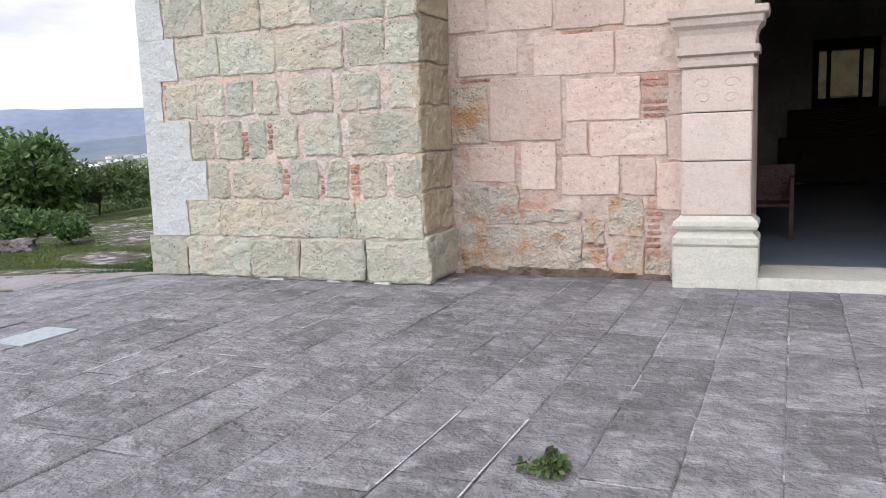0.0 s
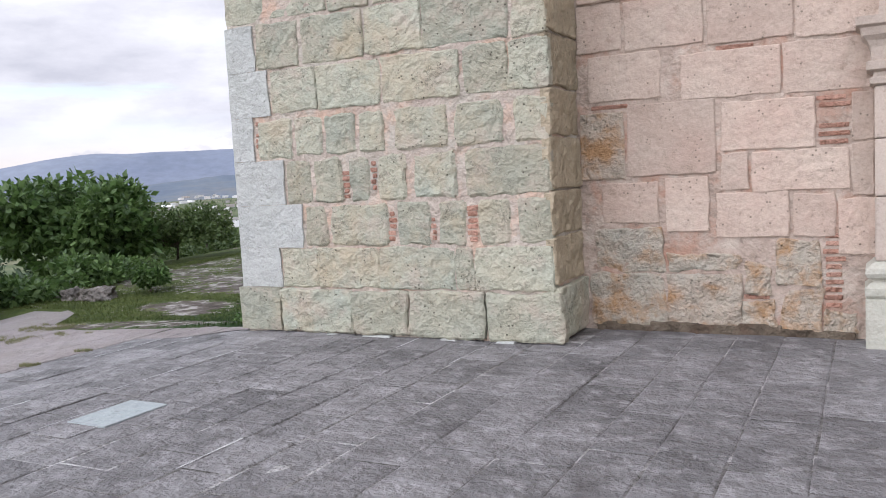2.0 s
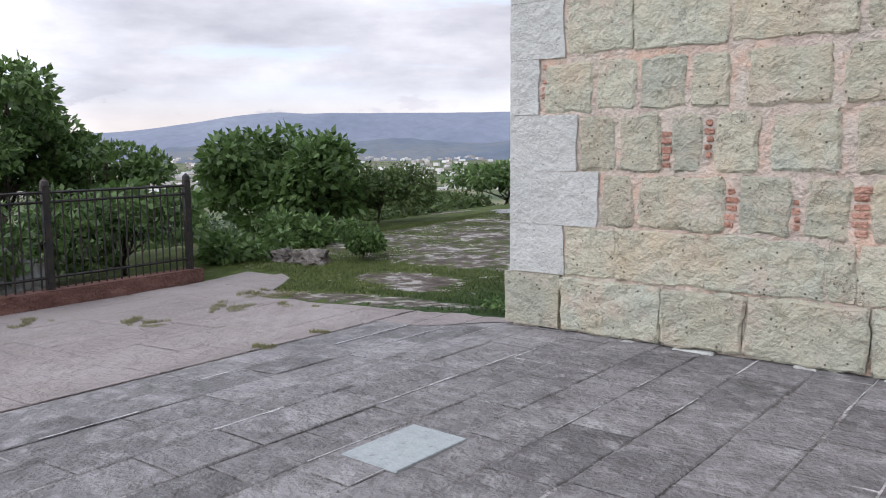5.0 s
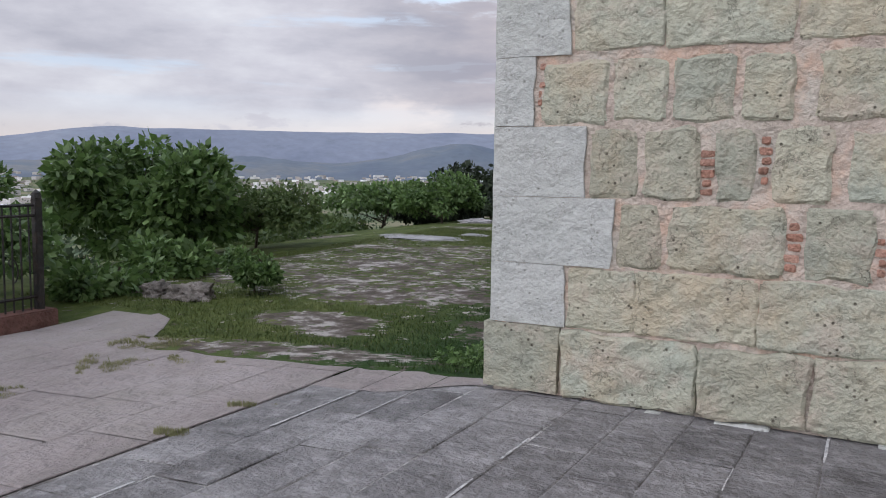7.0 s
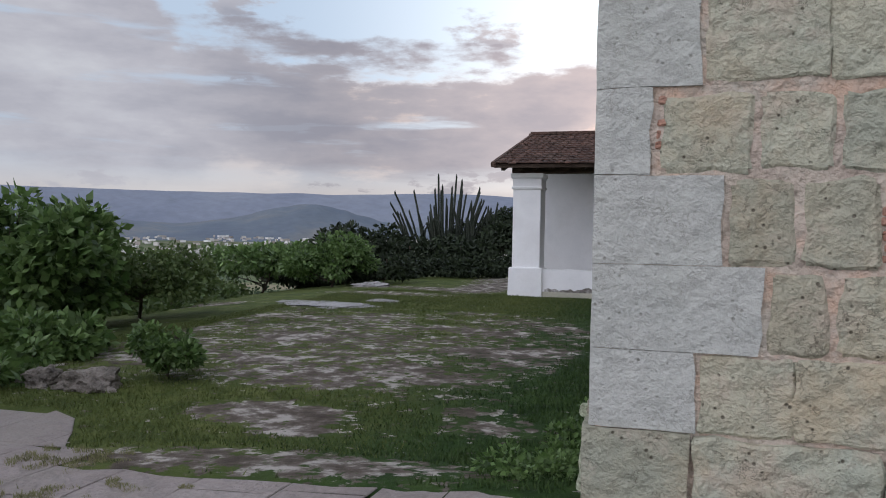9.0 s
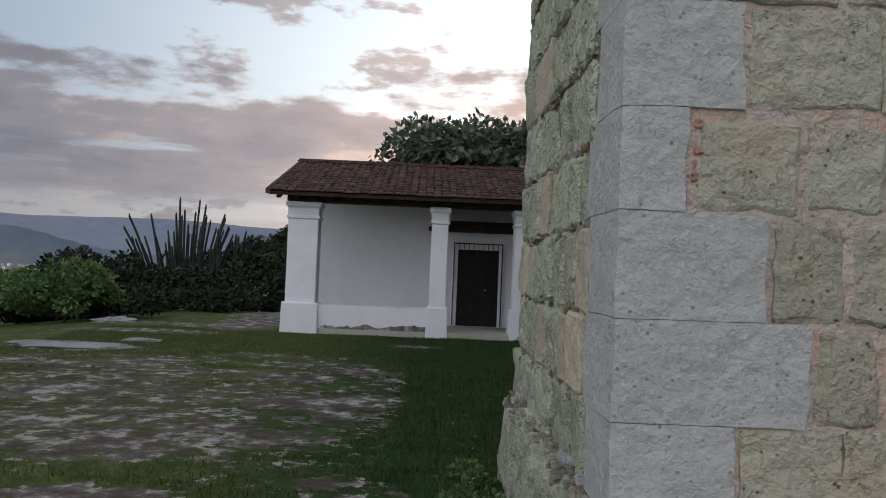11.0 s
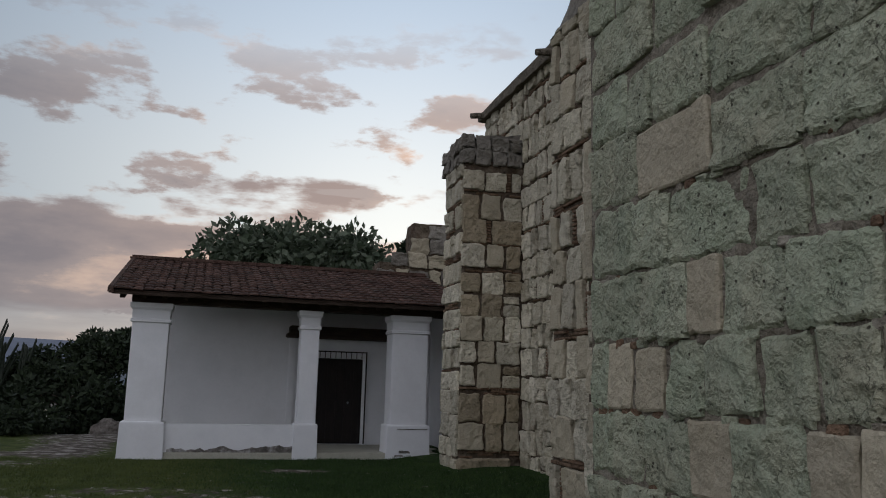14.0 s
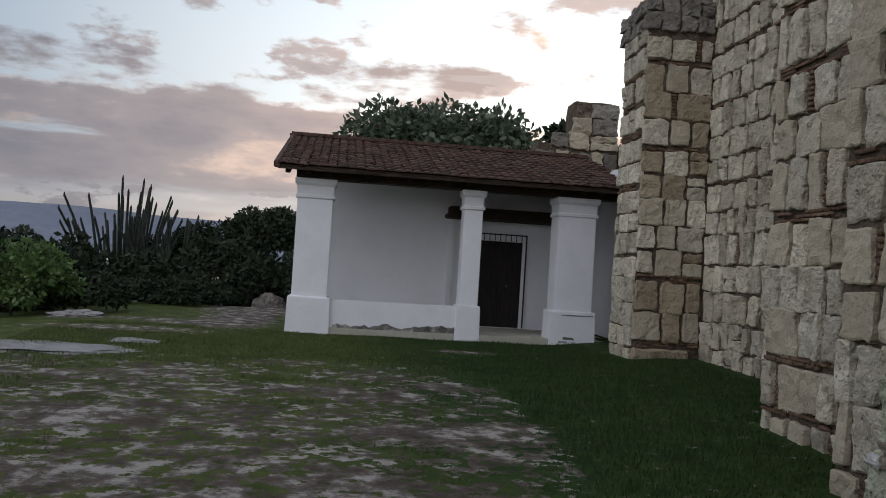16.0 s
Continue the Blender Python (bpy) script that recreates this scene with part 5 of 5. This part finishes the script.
# ---- plants ----
def leaves(clumps, count, size, droop=0.3, seed=1):
    """Leaves as folded diamonds in the shells of many uneven clumps."""
    r = np.random.RandomState(seed)
    wts = np.array([c[3] ** 2 for c in clumps])
    pick = r.choice(len(clumps), count, p=wts / wts.sum())
    C = np.array([c[:3] for c in clumps])[pick]
    R = np.array([c[3] for c in clumps])[pick]
    d = r.normal(size=(count, 3))
    d /= np.linalg.norm(d, axis=1)[:, None]
    d[:, 2] = np.where(d[:, 2] < -0.3, d[:, 2] * 0.6, d[:, 2])
    P = C + d * (R * (0.55 + 0.5 * r.rand(count) ** 0.7))[:, None] * np.array([1, 1, 0.85])
    ax = d + r.normal(size=(count, 3)) * 0.7
    ax[:, 2] -= droop
    ax /= np.linalg.norm(ax, axis=1)[:, None]
    side = np.cross(ax, r.normal(size=(count, 3)))
    side /= np.linalg.norm(side, axis=1)[:, None] + 1e-9
    s = size * (0.6 + 0.8 * r.rand(count))[:, None]
    V = np.stack([P, P + ax * s * 0.5 + side * s * 0.28, P + ax * s, P + ax * s * 0.5 - side * s * 0.28], axis=1).reshape(-1, 3)
    return V.tolist(), [(4 * i, 4 * i + 1, 4 * i + 2, 4 * i + 3) for i in range(count)]


def crown_clumps(r, n, radius, height, zc, flat_=0.8):
    out = []
    for i in range(n):
        w, q = r.uniform(0, 6.283), math.sqrt(r.random())
        cr = min(radius * r.uniform(0.2, 0.38), height * 0.42)
        z = zc + r.uniform(-0.5, 0.5) * max(0.05, height - 2.1 * cr) * math.sqrt(max(0.05, 1 - q * q * 0.8))
        out.append((q * radius * 0.85 * math.cos(w), q * radius * 0.85 * math.sin(w), z, cr))
    return out


def tree(label, seed, radius, height, trunk, leaf_mat, count, size, n=16, lean=0.1, low=0.0, name="tree"):
    """A tapered trunk with limbs, and a crown of leaf clumps. Base at the origin."""
    r = random.Random(seed)
    ob = new(name)
    zc = low + (height - low) * 0.5
    clumps = crown_clumps(r, n, radius, height - low, zc)
    wood = [tube([(0, 0, -0.3), (lean * 0.3, 0.05, trunk * 0.5), (lean, 0, trunk), (lean * 1.2, 0.1, height * 0.75)], [0.05 * height * 0.5, 0.04 * height * 0.5, 0.03 * height * 0.5, 0.03], 8)]
    for cx, cy, cz, cr in clumps[::2]:
        k = trunk * r.uniform(0.6, 1.0)
        mid = (cx * 0.5 + r.uniform(-0.15, 0.15), cy * 0.5 + r.uniform(-0.15, 0.15), k + (cz - k) * 0.35)
        wood.append(tube([(lean * 0.8, 0, k), mid, (cx, cy, cz)], [0.022 * height * 0.5, 0.014 * height * 0.5, 0.008], 6))
    mesh_ob("trunk", *join(*wood), "bark", ob, "grey-brown trunk with limbs", smooth=True)
    mesh_ob("crown", *leaves(clumps, count, size, seed=seed), leaf_mat, ob)
    return tagged(ob, label, "tree" if name == "tree" else "bush")


def put(ob, x, y, dz=0.0, turn=0.0, s=1.0):
    ob.matrix_basis = pose(x, y, hill(x, y) + dz, 0, 0, turn) @ Matrix.Diagonal((s, s, s, 1))
    return ob


def put_copy(ob, x, y, dz=0.0, turn=0.0):
    tagged(ob, group=ob["category"] + " alike: " + ob["label"])
    return copy_thing(ob, pose(x, y, hill(x, y) + dz, 0, 0, turn))


broad = tree("broad dark green tree with large drooping leaves beside the grass", 11, 1.75, 2.75, 0.8, "leaf", 15000, 0.19, 52, low=-0.3)
put(broad, -17.8, 14.0, 0.0)
put(tree("spreading green tree growing behind the iron fence", 23, 1.5, 4.3, 1.6, "leaf", 12000, 0.15, 32, lean=0.6, low=0.9), -18.3, 8.0)
put(tree("leafy green tree behind the iron fence", 24, 1.25, 2.6, 1.0, "leaf", 7500, 0.14, 24, low=0.2), -17.7, 9.7)
put(tree("light green shrub at the edge of the slope", 31, 1.4, 1.6, 0.5, "leaf_light", 8000, 0.10, 26, low=0.0, name="bush"), -17.0, 16.4)
put(tree("small round green bush at the grass edge", 37, 0.46, 0.72, 0.2, "leaf", 2600, 0.085, 16, name="bush"), -12.8, 11.55)
put(tree("low green bush below the terrace corner", 39, 0.8, 0.8, 0.25, "leaf", 2600, 0.12, 14, name="bush"), -14.6, 10.6, -0.25)
put(tree("low leafy bush under the broad tree", 40, 1.0, 1.0, 0.3, "leaf", 2600, 0.14, 14, name="bush"), -15.4, 12.2, -0.3)
put(tree("bright green bush on the slope beside the path", 43, 1.3, 2.0, 0.5, "leaf", 6000, 0.13, 22, name="bush"), -17.6, 26.0, -0.2)
put(tree("low leafy bush behind the fence", 41, 1.4, 1.9, 0.5, "leaf", 6000, 0.13, 22, name="bush"), -15.2, 8.6, -0.2)
put(tree("tangled bush behind the fence", 42, 1.5, 1.8, 0.5, "leaf", 6000, 0.13, 22, name="bush"), -15.0, 5.6, -0.1)
scrub = tree("dull green scrub bush on the slope", 47, 1.6, 1.35, 0.4, "leaf_light", 3000, 0.16, 18, name="bush")
put(scrub, -18.6, 19.0, -0.7)
for i, (x, y, dz) in enumerate(((-21.5, 18.0, -0.8), (-22.5, 14.0, -0.8), (-24.0, 10.0, -0.6), (-20.5, 22.0, -0.5), (-22.0, 25.5, -0.5), (-19.4, 20.6, -0.6))):
    put_copy(scrub, x, y, dz, 70 * i + 20)
spread = tree("low spreading thorn tree on the hillside", 53, 2.0, 2.3, 1.0, "leaf", 3600, 0.18, 14, lean=0.4, low=0.8)
put(spread, -20.8, 27.2, -0.5)
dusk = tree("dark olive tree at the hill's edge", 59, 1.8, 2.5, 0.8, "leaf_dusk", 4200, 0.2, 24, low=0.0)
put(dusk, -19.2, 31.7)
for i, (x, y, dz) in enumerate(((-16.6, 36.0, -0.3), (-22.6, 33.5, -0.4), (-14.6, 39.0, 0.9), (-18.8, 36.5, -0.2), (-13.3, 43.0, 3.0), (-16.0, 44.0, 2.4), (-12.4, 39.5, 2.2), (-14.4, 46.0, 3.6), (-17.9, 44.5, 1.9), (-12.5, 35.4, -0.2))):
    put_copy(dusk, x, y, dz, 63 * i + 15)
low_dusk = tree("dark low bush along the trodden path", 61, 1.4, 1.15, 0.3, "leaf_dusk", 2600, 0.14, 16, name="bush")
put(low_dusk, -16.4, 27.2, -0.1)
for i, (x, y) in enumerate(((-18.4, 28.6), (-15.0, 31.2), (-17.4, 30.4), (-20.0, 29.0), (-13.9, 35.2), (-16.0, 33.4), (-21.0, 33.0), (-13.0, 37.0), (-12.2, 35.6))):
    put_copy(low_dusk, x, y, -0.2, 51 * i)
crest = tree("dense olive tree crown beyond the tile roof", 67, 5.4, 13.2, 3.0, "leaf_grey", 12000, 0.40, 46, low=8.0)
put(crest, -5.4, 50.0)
put(tree("olive tree crown behind the ruined wall", 71, 2.4, 12.0, 3.0, "leaf_dusk", 4600, 0.36, 20, low=7.0), 1.2, 47.0)


def pipe_cactus(seed, n, height, spread_):
    r = random.Random(seed)
    ob = new("organ_pipe_cactus")
    for i in range(n):
        w, q = r.uniform(0, 6.283), math.sqrt(r.random()) * spread_
        x, y = q * math.cos(w), q * math.sin(w)
        h = height * r.uniform(0.55, 1.0) * (1 - 0.35 * (q / spread_) ** 2)
        fan = r.uniform(0.15, 0.45)
        base = (x * 0.3, y * 0.3, 0)
        elbow = (x * r.uniform(0.7, 0.95), y * r.uniform(0.7, 0.95), h * r.uniform(0.18, 0.34))
        pts = [base, elbow, (x, y, h * 0.5), (x * (1 + fan * 0.5), y * (1 + fan * 0.5), h * 0.76), (x * (1 + fan), y * (1 + fan), h * 0.97), (x * (1 + fan), y * (1 + fan), h)]
        if i % 4 == 1:
            pts = [base, (x * 0.9, y * 0.9, h * 0.35), (x * 1.2, y * 1.2, h * 0.52), (x * 1.45, y * 1.45, h * 0.46), (x * 1.55, y * 1.55, h * 0.28), (x * 1.56, y * 1.56, h * 0.22)]
        mesh_ob("stem", *tube(pts, [0.042, 0.05, 0.054, 0.052, 0.045, 0.012], 8), "cactus", ob)
    return tagged(ob, "tall dark organ-pipe cactus with many upright stems", "cactus")


put(pipe_cactus(5, 74, 4.9, 2.4), -19.2, 42.3, 1.3)
put(pipe_cactus(9, 22, 4.0, 2.0), -17.2, 41.0, 1.0)

# loose weeds, rocks and grass
def weed(label, seed, radius, count, size, mat, name="weed"):
    r = random.Random(seed)
    v, f = [], []
    for i in range(count):
        w, q = r.uniform(0, 6.283), radius * math.sqrt(r.random())
        x, y = q * math.cos(w) * 1.25, q * math.sin(w) * 0.8
        if noise.noise(Vector((x * 6, y * 6, seed))) < -0.25 + 0.55 * q / radius:
            continue
        h, lx, ly = size * r.uniform(0.5, 1.2), r.uniform(-0.5, 0.5) * size, r.uniform(-0.5, 0.5) * size
        b = size * 0.05
        k = len(v)
        v += [(x - b, y, -0.005), (x + b, y + b, -0.005), (x + lx * 0.6 + b, y + ly * 0.6, h * 0.65), (x + lx * 0.6 - b, y + ly * 0.6, h * 0.62), (x + lx * 1.3, y + ly * 1.3, h)]
        f += [(k, k + 1, k + 2, k + 3), (k + 3, k + 2, k + 4)]
    ob = mesh_ob(name, v, f, mat)
    return tagged(ob, label, "weed")


sprout = tree("small leafy green weed sprouting between paving slabs", 83, 0.10, 0.1, 0.03, "leaf_light", 260, 0.045, 9, lean=0.01, name="weed")
sprout.matrix_basis = pose(-1.06, 3.56, 0.0)
for i, (x, y, s, lab) in enumerate(((-10.85, 7.45, 0.42, 1), (-10.35, 7.85, 0.22, 0), (-9.9, 7.86, 0.12, 0), (-11.2, 8.35, 0.5, 1), (-10.9, 6.4, 0.3, 1), (-12.2, 5.8, 0.3, 1), (-8.68, 6.9, 0.18, 0), (-8.66, 6.2, 0.14, 0))):
    ob = weed("dry yellow-green grass tuft growing in the paving", 90 + i, s, int(2200 * s / 0.3), 0.036 if lab else 0.03, "dry", "grass_tuft")
    ob.matrix_basis = pose(x, y, max(flat(x, y), hill(x, y)) + 0.002)
    tagged(ob, kind="stuff")


def rock(label, x, y, sx, sy, sz, seed, mat="rock", jag=1.0):
    bm = bmesh.new()
    bmesh.ops.create_icosphere(bm, subdivisions=4, radius=1)
    for v in bm.verts:
        n1 = noise.noise(v.co * 1.3 + Vector((seed, 0, 0))) * 0.45 + noise.noise(v.co * 3.4 + Vector((seed, 3, 0))) * 0.3 + noise.noise(v.co * 9 + Vector((seed, 3, 0))) * 0.1
        v.co *= 1 + n1 * jag
        v.co = Vector((v.co.x * sx, v.co.y * sy, v.co.z * sz))
    ob = part("rock", bm, mat)
    ob.location = (x, y, hill(x, y) + (sz * 0.2 if sz > 0.05 else -0.004))
    return tagged(ob, label, "rock")


rock("weathered grey boulder at the terrace corner", -13.15, 10.75, 0.36, 0.28, 0.17, 3)
rock("weathered grey boulder at the terrace corner", -13.75, 10.7, 0.26, 0.22, 0.15, 5)
rock("large pale boulder behind the iron fence", -15.3, 6.9, 0.75, 0.6, 0.55, 17, "pale_rock", 0.5)
rock("low pale rock outcrop in the grass", -14.5, 19.5, 1.1, 0.7, 0.035, 7, "pale_rock", 0.8)
rock("low pale rock outcrop in the grass", -13.7, 20.6, 0.4, 0.3, 0.025, 9, "pale_rock", 0.8)
rock("small white stone beside the path", -15.9, 25.3, 0.5, 0.22, 0.1, 11, "pale_rock")
rock("grey boulder beyond the outbuilding's corner", -12.6, 33.6, 0.5, 0.5, 0.42, 13, "rock", 0.6)


def grass_blades(count, seed, light):
    r = random.Random(seed)
    v, f = [], []
    while len(f) < count:
        x, y = r.uniform(-15.5, -4.6), r.uniform(8.25, 24.0)
        if (x > -7.5 and y < 11.6) or (x > -6.7 and y < 13.3) or (x > -6.0 and y < 15.7) or (x > -5.6 and y > 20.6) or (y > 23.6 and x > -11.6):
            continue
        if y < edge_y(x) + 0.03:
            continue
        if (r.uniform(-10.8, -8.7) > x) != light:
            continue
        if r.random() < bare(x, y) * 1.9 + 0.05:
            continue
        z = hill(x, y)
        h, w = r.uniform(0.012, 0.045) * (1.4 if x > -8.6 else 1.0), r.uniform(0.004, 0.009)
        a, lx, ly = r.uniform(0, 6.283), r.uniform(-0.03, 0.03), r.uniform(-0.03, 0.03)
        k = len(v)
        v += [(x - w * math.cos(a), y - w * math.sin(a), z - 0.01), (x + w * math.cos(a), y + w * math.sin(a), z - 0.01), (x + lx, y + ly, z + h)]
        f.append((k, k + 1, k + 2))
    return mesh_ob("grass", v, f, "blade_lit" if light else "blade_shaded")


tagged(grass_blades(60000, 17, False), "green grass beside the church wall, coloured darker for the shade there", "grass", kind="stuff")
tagged(grass_blades(60000, 18, True), "short green grass on the open ground, coloured lighter for the open light", "grass", kind="stuff")


def wall_weeds():
    r = random.Random(29)
    clumps = []
    for i in range(46):
        t = r.random()
        y = 8.6 + 3.0 * t
        clumps.append((-7.55 - abs(r.gauss(0, 0.22)), y, hill(-7.5, y) + 0.04, r.uniform(0.05, 0.13)))
    return mesh_ob("ground_ivy", *leaves(clumps, 3800, 0.05, 0.1, 5), "leaf")


tagged(wall_weeds(), "leafy green weeds along the foot of the tower", "weeds", kind="stuff")


# ---- distance: town, woods and mountains ----
def town():
    r = random.Random(41)
    pieces = []
    for i in range(1700):
        d, w = 900 + 2300 * r.random() ** 1.3, radians(r.uniform(-8, 75))
        if r.random() < 0.35:
            w = radians(r.gauss(18, 8))
        x, y = -10 - d * math.sin(w), 5 + d * math.cos(w)
        z = -46.5 + max(0, d - 2000) * 0.012
        s, h, q = r.uniform(5, 13), r.uniform(4, 9), r.uniform(0, 1.57)
        c, sn = math.cos(q), math.sin(q)
        base = [(x + s * (a * c - b * sn), y + s * (a * sn + b * c)) for a, b in ((-0.7, -0.5), (0.7, -0.5), (0.7, 0.5), (-0.7, 0.5))]
        pieces.append(([(a, b, z) for a, b in base] + [(a, b, z + h) for a, b in base], [(0, 1, 5, 4), (1, 2, 6, 5), (2, 3, 7, 6), (3, 0, 4, 7), (4, 5, 6, 7)]))
    return mesh_ob("town", *join(*pieces), "house")


tagged(town(), "distant town of small pale houses in the valley", "town", kind="stuff")


def far_woods():
    r = random.Random(43)
    clumps = []
    for i in range(1500):
        d, w = 130 + 2600 * r.random() ** 1.6, radians(r.uniform(-10, 80))
        x, y = -10 - d * math.sin(w), 5 + d * math.cos(w)
        z = hill(x, y)
        for k in range(4):
            clumps.append((x + r.uniform(-8, 8) * (1 + d / 500), y + r.uniform(-8, 8) * (1 + d / 500), z + r.uniform(1, 3), r.uniform(2.5, 5)))
    return mesh_ob("far_trees", *leaves(clumps, 60000, 2.4, 0.0, 7), "far_tree")


tagged(far_woods(), "scattered dark woods across the valley", "woods", kind="stuff")


def range_(name, dist, base, seed, mat, w0, w1, label, rise=None):
    v, f = [], []
    n = 300
    for i in range(n + 1):
        w = radians(w0 + (w1 - w0) * i / n)
        a = i / n
        deg = w0 + (w1 - w0) * i / n
        h = (rise(deg) + 0.0022 * noise.noise(Vector((a * 26, seed, 0))) + 0.0012 * noise.noise(Vector((a * 80, seed, 9)))) * (dist + 600) - base
        h *= smooth01(0, 0.08, a) * smooth01(1, 0.95, a)
        for k, (dd, hh) in enumerate(((0, 0.0), (170, 0.35), (330, 0.62), (480, 0.85), (600, 1.0))):
            j = noise.noise(Vector((a * 40, k * 3.1, seed))) * 0.12 * (k not in (0, 4))
            d = dist + dd
            v.append((-10 - d * math.sin(w), 5 + d * math.cos(w), base + h * (hh + j)))
    for i in range(n):
        for k in range(4):
            f.append((i * 5 + k, i * 5 + k + 1, (i + 1) * 5 + k + 1, (i + 1) * 5 + k))
    return tagged(mesh_ob(name, v, f, mat, smooth=True), label, "mountains", kind="structure")


def bell(x, mid, wide):
    return math.exp(-((x - mid) / wide) ** 2)


range_("backdrop_mountains", 3700, -50, 2.0, "mountain", -70, 110, "long blue mountain range beyond the valley, haze put into its colour", lambda w: 0.0425 + 0.004 * bell(w, 19, 7) - 0.024 * smooth01(49, 63, w))
range_("backdrop_hills", 3100, -50, 6.0, "hill", -5, 60, "lower hills before the mountains, haze put into their colour", lambda w: 0.004 + 0.027 * bell(w, 27.3, 4.8) + 0.008 * bell(w, 42, 4) + 0.006 * bell(w, 10, 6))
